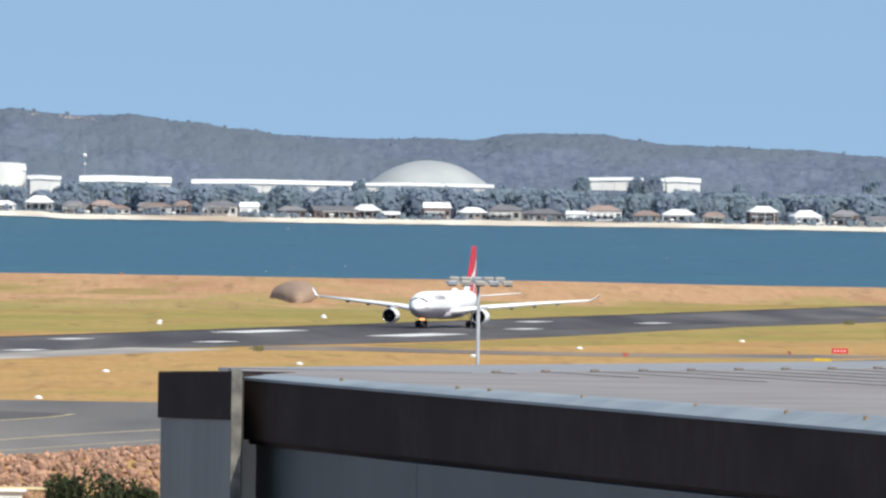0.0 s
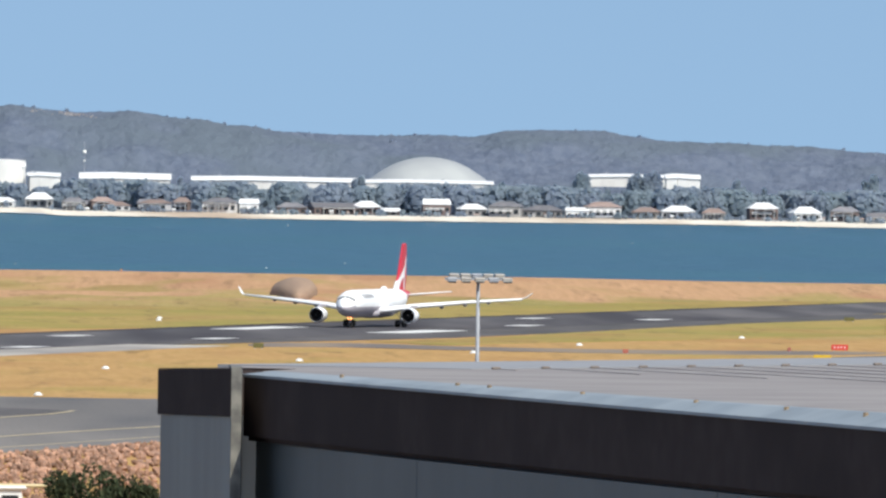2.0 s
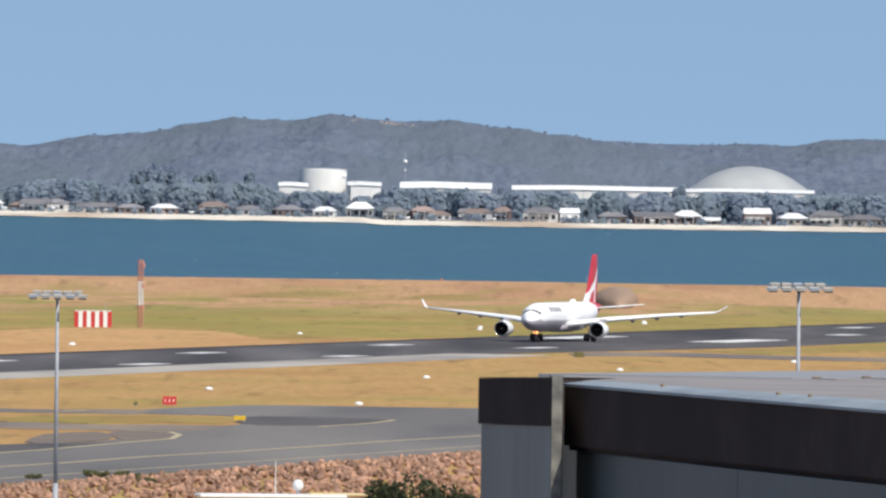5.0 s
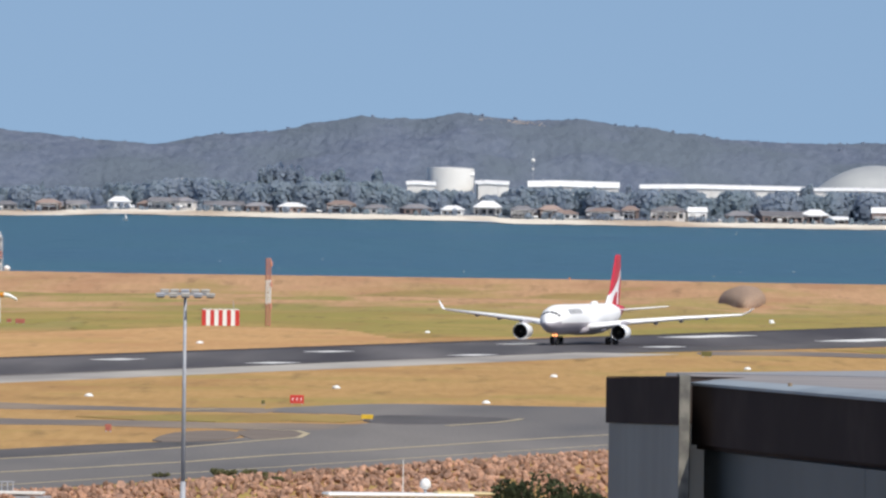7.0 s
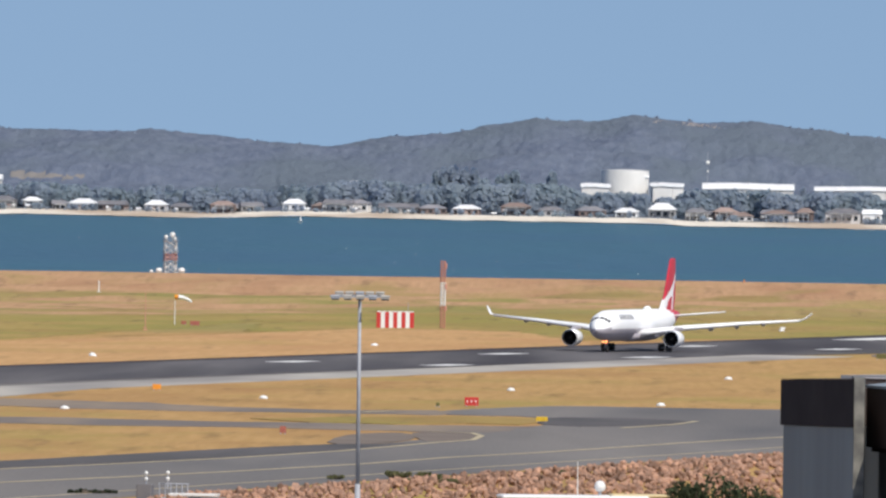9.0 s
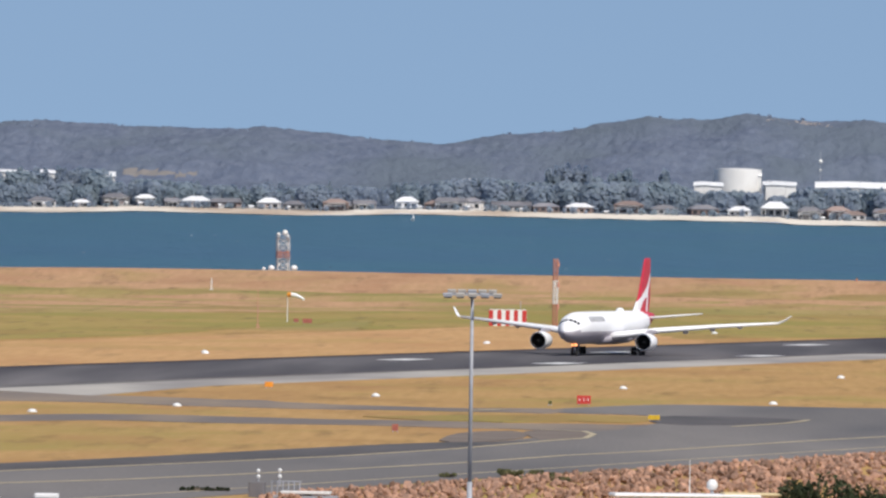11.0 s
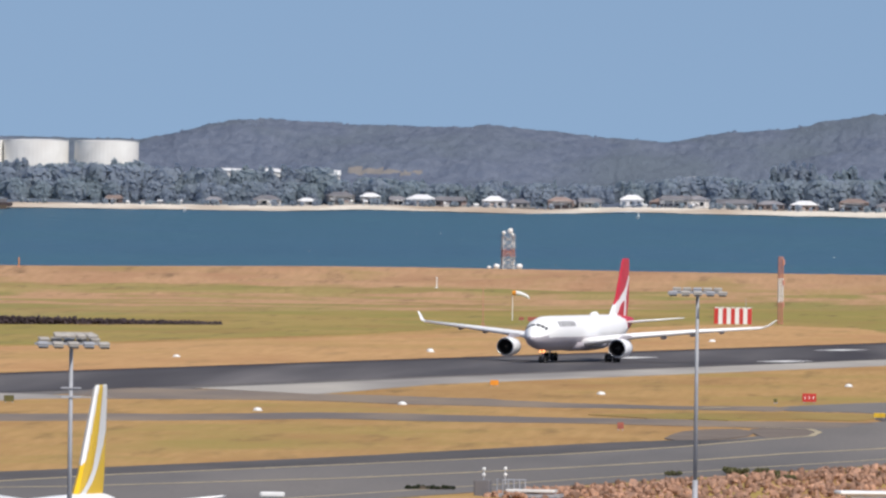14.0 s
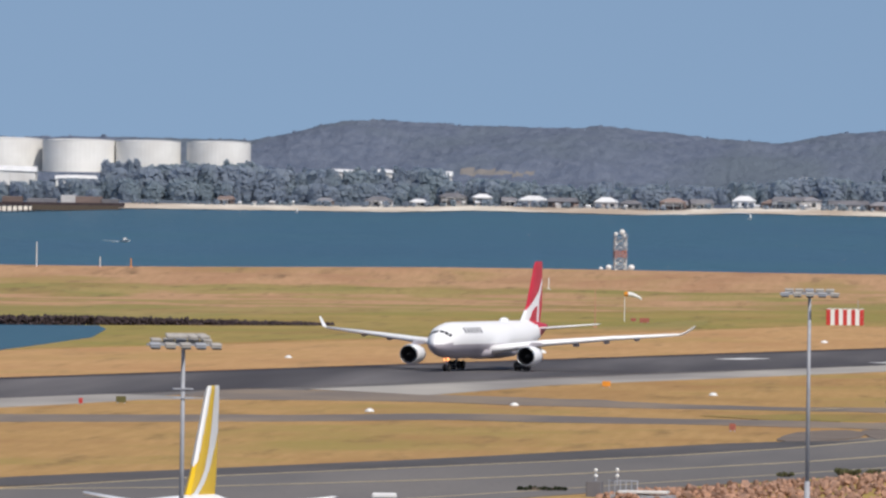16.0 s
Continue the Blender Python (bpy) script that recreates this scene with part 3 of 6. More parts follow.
for k in range(8):
    one = boulders("rock", [(0, 0, 0)], ROCK, "", "", 0.42, 0.68, 60 + k)
    rock_meshes.append(one.data)
    bpy.data.objects.remove(one)
for i, p in enumerate(near):
    o = new("rock", rock_meshes[i % 8])
    o.parent = rock_bank
    o.matrix_basis = pose(*p, rnd.uniform(0, 360), 0, rnd.uniform(0, 360))


# ---- far shore ----
def canopy(x, y):
    """Rounded tree tops over a hillside."""
    a, b = noise.noise((x / 3.4, y / 5.0, 11.0)), noise.noise((x / 1.6, y / 2.6, 5.0))
    return 0.85 * (1 - abs(a) * 2.2) + 0.35 * b + 0.9 * noise.noise((x / 16, y / 20, 2.0))


def ridge(name, pts, y0, y1, foot, material, label, rough=5.0, seed=0.0):
    """Wooded hill: skyline pts of (x, z) at depth y1, sloping down to height foot at y0."""
    bm = bmesh.new()
    xs, rows = np.arange(-440.0, 440.0, 1.25), 70
    zs = np.interp(xs, [p[0] for p in pts], [p[1] for p in pts])
    grid = []
    for j in range(rows + 1):
        k = j / rows
        line = []
        for x, zt in zip(xs, zs):
            y = y0 + (y1 - y0) * k
            up = 0.16 * k + 0.84 * smooth01(k) ** 1.3
            nz = noise.noise((x / 42 + seed, y / 30, 1.3)) * rough * math.sin(math.pi * k) + noise.noise((x / 9, y / 9, seed)) * 0.7 * min(1, 4 * k) + canopy(x, y) * min(1, 3 * k) * (0.45 if k > 0.97 else 1.0)
            line.append(bm.verts.new((x, y, foot(x) + (zt - foot(x)) * up + nz)))
        grid.append(line)
    grid.append([bm.verts.new((v.co.x, y1 + 12, v.co.z - 12)) for v in grid[-1]])
    for a, b in zip(grid, grid[1:]):
        for i in range(len(xs) - 1):
            f = bm.faces.new((a[i], a[i + 1], b[i + 1], b[i]))
            c = f.calc_center_median()
            if -214 + 2 * noise.noise((c.y / 9, 0, 0)) < c.x < -183 and 28.2 < c.z + 0.6 * noise.noise((c.x / 6, 1, 0)) < 30.3 - 0.05 * (c.x + 214):
                f.material_index = 1
    return tagged(obj(name, bm, material, smooth=True), label, "hill", kind="structure")


SKYLINE = [(-650, 41.9), (-387.0, 38.9), (-345.9, 39.9), (-319.2, 39.2), (-294.6, 39.2), (-284.4, 41.2), (-272.2, 44.4), (-255.8, 47.1), (-239.4, 46.3), (-223.1, 45.9), (-202.6, 45.1), (-182.1, 45.0), (-165.8, 45.6), (-145.3, 43.9), (-122.8, 41.1), (-104.4, 40.7), (-97.9, 41.5), (-77.5, 44.7), (-61.2, 45.9), (-46.3, 48.8), (-44.9, 48.9), (-30.0, 51.9), (-28.6, 51.8), (-12.3, 50.4), (-9.6, 50.3), (5.7, 53.3), (23.1, 51.3), (35.3, 50.7), (49.6, 51.5), (61.9, 49.2), (74.2, 49.1), (84.4, 46.8), (91.1, 46.7), (92.6, 46.3), (99.3, 45.1), (104.9, 44.6), (115.7, 43.9), (136.1, 43.3), (156.6, 44.0), (172.9, 43.8), (185.2, 45.8), (195.4, 46.3), (219.9, 46.2), (228.1, 44.5), (246.6, 42.7), (267.1, 42.3), (287.6, 41.3), (322.0, 39.3), (500, 36.3), (650, 37.3)]

ridge("wooded_hills", SKYLINE, SHORE_Y + 26, 4900, lambda x: shore_z(x) + 1.5, (HAZY_SCRUB, BARE_FIELD), "long low scrub-covered hills, distance haze painted into their blue colour", 4.0)

# beach
bm = bmesh.new()
xs = np.arange(-620, 620, 4.0)
lo = [bm.verts.new((x, SHORE_Y + 1.5 * noise.noise((x / 30, 0, 0)), shore_z(x) - 0.25 + 0.2 * noise.noise((x / 12, 3, 0)))) for x in xs]
mid = [bm.verts.new((x, SHORE_Y + 18, shore_z(x) + 1.2 + 0.3 * noise.noise((x / 17, 5, 0)))) for x in xs]
hi = [bm.verts.new((x, SHORE_Y + 40, shore_z(x) + 1.7)) for x in xs]
for a, b in ((lo, mid), (mid, hi)):
    for i in range(len(xs) - 1):
        bm.faces.new((a[i], a[i + 1], b[i + 1], b[i]))
tagged(obj("beach", bm, SAND), "narrow pale sandy beach along the far shore", "beach", kind="structure")


def clump_mesh(name, n, seed, tall):
    """Crown of many small leaf sprays; unit height."""
    rn = random.Random(seed)
    bm = bmesh.new()
    for i in range(n):
        if tall:
            z = rn.uniform(0.12, 1.0)
            r = 0.20 * (1.05 - z) + 0.03
        else:
            z = rn.uniform(0.25, 0.95)
            r = 0.42 * math.sqrt(max(0.05, 1 - ((z - 0.55) / 0.5) ** 2))
        a = rn.uniform(0, 6.283)
        d = r * rn.random() ** 0.3
        s = rn.uniform(0.05, 0.095) * (0.75 if tall else 1.0) * (1.0 if n > 100 else 2.2)
        c = Vector((d * math.cos(a), d * math.sin(a), z))
        out = Vector((c.x, c.y, 0.25 * d if tall else (z - 0.45) * 0.7)).normalized() + Vector((rn.gauss(0, 0.3), rn.gauss(0, 0.3), rn.gauss(0, 0.3)))
        e = out.to_track_quat("Z", "Y").to_matrix() @ Matrix.Rotation(rn.random() * 6.283, 3, "Z")
        bm.faces.new([bm.verts.new(c + e @ (Vector(q) * s)) for q in ((-1.3, -0.7, 0), (0.1, -1.0, 0.2), (1.3, 0.4, 0), (0.2, 1.0, -0.2))])
    me = bpy.data.meshes.new(name)
    bm.to_mesh(me)
    bm.free()
    return me


CROWN_ROUND = [clump_mesh("crown", 240, s, False) for s in (1, 2, 3)]
CROWN_LOW = [clump_mesh("crown", 34, s, False) for s in (6, 7, 8)]
CROWN_TALL = [clump_mesh("crown", 240, s, True) for s in (4, 5)]


def far_woods(name, spots, label, leaf, category):
    """Shore trees that nobody could count, as one object; spots of (x, y, z, height, tall)."""
    rn = random.Random(21)
    verts, faces = [], []
    for x, y, z, hgt, tall in spots:
        me = rn.choice(CROWN_LOW if tall is None else CROWN_TALL if tall else CROWN_ROUND)
        a = rn.random() * 6.283
        c, s = math.cos(a), math.sin(a)
        w = hgt * rn.uniform(0.8, 1.15)
        k = len(verts)
        for v in me.vertices:
            verts.append((x + w * (c * v.co.x - s * v.co.y), y + w * (s * v.co.x + c * v.co.y), z + hgt * (v.co.z - 0.15)))
        faces += [[i + k for i in p.vertices] for p in me.polygons]
    me = bpy.data.meshes.new(name)
    me.from_pydata(verts, [], faces)
    me.materials.append(leaf)
    return tagged(new(name, me), label, category, kind="stuff")


rnd = random.Random(8)
WOODS = [(-54.3, 7, 26, 13.0), (-37.7, 5, 12, 11.0), (225.2, 7, 22, 12.0), (199.9, 6, 10, 11.0), (-306.3, 26, 170, 13.4), (-251.9, 34, 130, 12.0), (-358.9, 30, 60, 8.0), (79.2, 20, 30, 7.0), (125.8, 3, 4, 9.5), (301.5, 6, 12, 10.0), (149.0, 22, 30, 6.0), (-228.3, 40, 60, 8.0), (41.9, 40, 40, 7.0), (253.9, 30, 30, 8.0)]
spots = []
for i in range(620):
    x = rnd.uniform(-420, 420)
    k = rnd.random()
    y = SHORE_Y + 46 + 70 * k
    spots.append((x, y, shore_z(x) + 2.0 + 5.5 * k, rnd.uniform(2.0, 4.6), rnd.random() < 0.1))
for cx, w, n, hh in WOODS:
    for i in range(n):
        x = cx + rnd.uniform(-w, w)
        spots.append((x, SHORE_Y + rnd.uniform(60, 85), shore_z(x) + 3.0, hh * rnd.uniform(0.55, 1.15), rnd.random() < 0.5))
for i in range(640):
    x = rnd.uniform(-340, 340)
    spots.append((x, SHORE_Y + rnd.uniform(48, 66), shore_z(x) + 1.0, (rnd.uniform(6.0, 10.6) + (3.2 if x > -100 else 0)) * (0.80 if -14 < x < 22 else 1.0), rnd.random() < 0.15))
for i in range(240):
    x = rnd.uniform(-340, 340)
    spots.append((x, SHORE_Y + rnd.uniform(19, 23), shore_z(x) + 1.2, rnd.uniform(1.0, 2.9), None))
for x, top in ((-62.9, 32.6), (-59.5, 33.4), (-56.5, 34.4), (-53.0, 33.6), (-49.3, 33.4), (-40.5, 31.2), (-38.0, 31.8), (-35.2, 32.8), (-23.0, 33.0),
               (200.5, 31.7), (202.5, 30.6), (219.4, 30.4), (221.4, 31.8), (223.6, 31.0), (225.9, 32.2), (228.0, 31.2), (255.6, 29.6), (302.4, 31.8), (299.5, 30.0), (125.0, 29.4), (123.4, 28.4)):
    for k in range(3):
        spots.append((x + rnd.uniform(-0.8, 0.8), SHORE_Y + 62 + 3 * k, shore_z(x) + 1.0, (top - shore_z(x) - 1.0) * (1.12 - 0.08 * k), True))
far_woods("shore_woods", spots, "dense trees along the far shore, paled by haze in their colour", HAZY_LEAF_FAR, "trees")
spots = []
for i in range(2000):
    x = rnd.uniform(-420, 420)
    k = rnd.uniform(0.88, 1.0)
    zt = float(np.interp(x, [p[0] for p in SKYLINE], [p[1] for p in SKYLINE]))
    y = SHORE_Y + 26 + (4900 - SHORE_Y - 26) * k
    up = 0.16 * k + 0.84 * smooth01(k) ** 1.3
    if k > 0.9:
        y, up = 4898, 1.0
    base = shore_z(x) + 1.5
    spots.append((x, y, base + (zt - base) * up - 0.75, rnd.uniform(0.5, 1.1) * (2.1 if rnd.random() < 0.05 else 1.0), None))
far_woods("hill_heath", spots, "low heath along the hilltops, haze painted into its pale blue", HAZY_HILL_LEAF, "scrub")

# sandy scars below the highest ridge
scars = []
for i in range(110):
    x = rnd.choice((13.0, 18.5, 25.6, 26.4, 34.0)) + rnd.gauss(0, 1.5)
    k = rnd.uniform(0.90, 0.965)
    zt = float(np.interp(x, [p[0] for p in SKYLINE], [p[1] for p in SKYLINE]))
    base = shore_z(x) + 1.5
    scars.append((x, SHORE_Y + 26 + (4900 - SHORE_Y - 26) * k - 1.0, base + (zt - base) * (0.16 * k + 0.84 * smooth01(k) ** 1.3)))
boulders("sandy_outcrop", scars, mat("pale_sandstone", (0.40, 0.35, 0.32), (0.30, 0.27, 0.25), 0.8, 0.95), "pale sandstone outcrops near the top of the wooded ridge", "rocks", 0.2, 0.5, 17, "stuff")

# whitecaps on the bay
foam = []
for i in range(80):
    x, k = rnd.uniform(-330, 330), rnd.uniform(0.3, 0.92)
    foam.append((x, 3400 + (SHORE_Y - 3400) * k, -3.5 + (shore_z(x) + 3.3) * k * (SHORE_Y - 3400) / (SHORE_Y - 3385) + 0.05))
boulders("whitecaps", foam, mat("sea_foam", (0.42, 0.48, 0.52), (0.34, 0.4, 0.45), 2.0, 0.8), "small white wave crests on the bay", "waves", 0.12, 0.3, 9, "stuff")


# ---- airliner ----
FUS = [(0.0, 0.06, 4.10), (0.25, 0.5, 4.12), (0.8, 0.98, 4.22), (1.8, 1.55, 4.42), (3.2, 2.1, 4.62), (5.0, 2.52, 4.78), (7.5, 2.78, 4.85), (10, 2.82, 4.85), (20, 2.82, 4.85), (30, 2.82, 4.85),
       (38, 2.82, 4.85), (43, 2.62, 5.05), (48, 2.12, 5.5), (53, 1.35, 6.1), (57, 0.66, 6.55), (58.8, 0.25, 6.75)]


def fus_at(stations, x, ang, out=0.0):
    """Point on a fuselage skin: x aft of the nose, angle up from starboard."""
    r = float(np.interp(x, [s[0] for s in stations], [s[1] for s in stations])) + out
    z = float(np.interp(x, [s[0] for s in stations], [s[2] for s in stations]))
    return Vector((x, r * math.cos(ang), z + r * math.sin(ang)))


def fuselage_mesh(stations, n=32, red_from=None):
    bm = bmesh.new()
    xs = sorted({s[0] for s in stations} | set(np.arange(12, 58, 1.5)))
    xs = [x for x in xs if x <= stations[-1][0]]
    loft(bm, [[fus_at(stations, x, 2 * math.pi * i / n) for i in range(n)] for x in xs])
    # Grey faces reach above the belly paint, colouring in the lower side's shade.
    for f in bm.faces:
        c = f.calc_center_median()
        if red_from and c.x + (c.z - 5) * 0.9 > red_from:
            f.material_index = 2
        elif c.z < 4.35:
            f.material_index = 1
    return bm


def section(x0, chord, y, z, thick):
    """Closed airfoil outline across the chord at spanwise place y."""
    top = [(0.0, 0.0), (0.04, 0.35), (0.15, 0.5), (0.4, 0.5), (0.7, 0.28), (1.0, 0.03)]
    pts = [(k, h) for k, h in top] + [(k, -h * 0.7) for k, h in top[-2:0:-1]]
    return [(x0 + chord * k, y, z + thick * h) for k, h in pts]


def wing(airliner, side):
    bm = bmesh.new()
    rows = [(20.3, 11.2, 2.2, 3.25, 1.7), (22.3, 9.3, 5.5, 3.75, 1.4), (24.9, 7.4, 9.4, 4.35, 1.15), (30.4, 5.0, 19.0, 5.25, 0.8), (35.0, 2.7, 28.6, 5.95 if side < 0 else 6.1, 0.45)]
    loft(bm, [section(x, c, side * y, z, t) for x, c, y, z, t in rows])
    w = part("wing", bm, PLANE_WHITE, airliner, "white wing swept up towards its tip", True)
    bm = bmesh.new()
    loft(bm, [section(35.1, 2.6, side * 28.62, 5.95 if side < 0 else 6.1, 0.30), section(35.8, 2.0, side * 29.5, 6.35, 0.24), section(37.2, 1.0, side * 30.5, 7.75 if side > 0 else 7.2, 0.18)])
    part("winglet", bm, PLANE_WHITE, w)
    for y, x, z, ln in ((7.2, 31.0, 3.45, 4.2), (13.0, 32.2, 4.15, 4.0), (17.6, 33.2, 4.65, 3.6), (22.2, 34.4, 5.15, 3.2)):
        bm = bmesh.new()
        lathe(bm, [(0.03, 0), (0.24, ln * 0.2), (0.30, ln * 0.45), (0.2, ln * 0.8), (0.02, ln)], 10, "X", True)
        for v in bm.verts:
            v.co += Vector((x - ln * 0.5, side * y, z))
        part("flap_fairing", bm, PLANE_GREY_SHADE, w, smooth=True)


def engine(airliner, side):
    y, z, x0 = side * 9.45, 2.50, 16.9
    e = thing_part("engine", airliner, (x0, y, z))
    bm = bmesh.new()
    lathe(bm, [(1.30, 0.16), (1.36, 0.06), (1.44, 0.12), (1.53, 0.7), (1.56, 1.8), (1.50, 3.4), (1.30, 4.9), (1.22, 4.9), (1.2, 3.0)], 32, "X")
    part("nacelle", bm, PLANE_WHITE, e, "white engine nacelle", True)
    bm = bmesh.new()
    lathe(bm, [(1.29, 0.14), (1.32, 0.08), (1.37, 0.03), (1.43, 0.10), (1.475, 0.30)], 32, "X")
    part("intake_lip", bm, POLISHED, e, "polished metal intake lip", True)
    bm = bmesh.new()
    lathe(bm, [(1.31, 0.12), (1.27, 0.3), (1.24, 0.6), (1.235, 1.4), (0.35, 1.45)], 32, "X")
    for i in range(22):
        a = 2 * math.pi * i / 22
        m = Matrix.Rotation(a, 4, "X") @ Matrix.Translation((1.35, 0.8, 0)) @ Matrix.Rotation(0.7, 4, "Y") @ Matrix.Diagonal((0.03, 0.8, 0.24, 1))
        bmesh.ops.create_cube(bm, size=1.0, matrix=m)
    part("fan", bm, FAN_DARK, e, "dark fan inside the intake")
    bm = bmesh.new()
    lathe(bm, [(0.02, 0.85), (0.2, 1.0), (0.36, 1.42)], 16, "X")
    part("spinner", bm, TYRE, e, smooth=True)
    bm = bmesh.new()
    lathe(bm, [(0.85, 4.2), (0.72, 5.6), (0.4, 6.4), (0.05, 6.9)], 20, "X", True)
    part("exhaust_cone", bm, STEEL, e, smooth=True)
    bm = bmesh.new()
    loft(bm, [[(1.4, -0.2, 1.4), (1.4, 0.2, 1.4), (7.5, 0.2, 1.5), (7.5, -0.2, 1.5)], [(3.6, -0.2, 2.1), (3.6, 0.2, 2.1), (9.5, 0.2, 2.0), (9.5, -0.2, 2.0)]])
    part("pylon", bm, PLANE_GREY_SHADE, e)


def thing_part(name, parent, place):
    """A part that gathers its own pieces: a small hub mesh under the thing."""
    bm = bmesh.new()
    bmesh.ops.create_icosphere(bm, subdivisions=1, radius=0.05)
    ob = part(name, bm, STEEL, parent)
    ob.matrix_basis = Matrix.Translation(place)
    return ob


def wheel_mesh(r, w):
    bm = bmesh.new()
    prof = [(r * 0.5, -w / 2), (r * 0.85, -w / 2), (r, -w * 0.28), (r, w * 0.28), (r * 0.85, w / 2), (r * 0.5, w / 2)]
    lathe(bm, prof, 20, "X")
    bm.transform(Matrix.Rotation(math.pi / 2, 4, "Z"))
    return bm


def gear(airliner, x, y, radius, pairs, top, dy):
    bm = bmesh.new()
    tube(bm, (0, 0, radius), (0, 0, top), 0.16, 0.2, 10)
    tube(bm, (0, 0, radius + 0.6), (-1.2 if pairs == 1 else 0.2, 0 if pairs == 1 else -math.copysign(1.2, y), top), 0.08, 0.08, 8)
    if pairs == 2:
        tube(bm, (-1.0, 0, radius), (1.0, 0, radius), 0.12, 0.12, 8)
    for dx in ((0,) if pairs == 1 else (-1.0, 1.0)):
        tube(bm, (dx, -dy, radius), (dx, dy, radius), 0.09, 0.09, 8)
    g = part("landing_gear", bm, STEEL, airliner, "steel landing gear leg")
    g.matrix_basis = Matrix.Translation((x, y, 0.11))
    for dx in ((0,) if pairs == 1 else (-1.0, 1.0)):
        for s in (-1, 1):
            w = part("tyre", wheel_mesh(radius, 0.46), TYRE, g, "black rubber tyre", True)
            w.matrix_basis = Matrix.Translation((dx, s * dy, radius))
            bm = bmesh.new()
            tube(bm, (0, -0.12, 0), (0, 0.12, 0), radius * 0.48, radius * 0.48, 14)
            h = part("rim", bm, STEEL, g)
            h.matrix_basis = Matrix.Translation((dx, s * dy, radius))
    return g


def inside(u, h, outline):
    """Whether (u, h) lies in a closed outline."""
    hit = False
    for (a, b), (c, d) in zip(outline, outline[1:] + outline[:1]):
        if (b > h) != (d > h) and u < a + (h - b) / (d - b) * (c - a):
            hit = not hit
    return hit


def painted_fin(rows, emblem, jet, material, label, mark, mark_label):
    """Fin skin in fine cells; cells within the emblem's outlines (chord and height shares) become a second, slightly proud mesh."""
    bms = bmesh.new(), bmesh.new()
    zs = [r[2] for r in rows]
    nu, nh = 44, 52

    def spot(i, j, side, out):
        u, h = i / nu, j / nh
        z = zs[0] + (zs[-1] - zs[0]) * h
        x0, c, t = (float(np.interp(z, zs, [r[k] for r in rows])) for k in (0, 1, 3))
        half = t * float(np.interp(u, [0, 0.05, 0.2, 0.5, 1.0], [0, 0.35, 0.5, 0.45, 0.04]))
        return (x0 + c * u, side * (half + out), z)

    for side in (-1, 1):
        kept = {}
        for j in range(nh):
            for i in range(nu):
                k = int(any(inside((i + 0.5) / nu, (j + 0.5) / nh, o) for o in emblem))
                q = []
                for p in ((i, j), (i + 1, j), (i + 1, j + 1), (i, j + 1)):
                    if (k, p) not in kept:
                        kept[k, p] = bms[k].verts.new(spot(*p, side, 0.015 * k))
                    q.append(kept[k, p])
                bms[k].faces.new(q if side < 0 else q[::-1])
    cap = [spot(i, nh, -1, 0.012) for i in range(nu + 1)] + [spot(i, nh, 1, 0.012) for i in range(nu, -1, -1)]
    bms[0].faces.new([bms[0].verts.new(p) for p in cap])
    fin = part("fin", bms[0], material, jet, label)
    part("fin_emblem", bms[1], mark, fin, mark_label)
    return fin


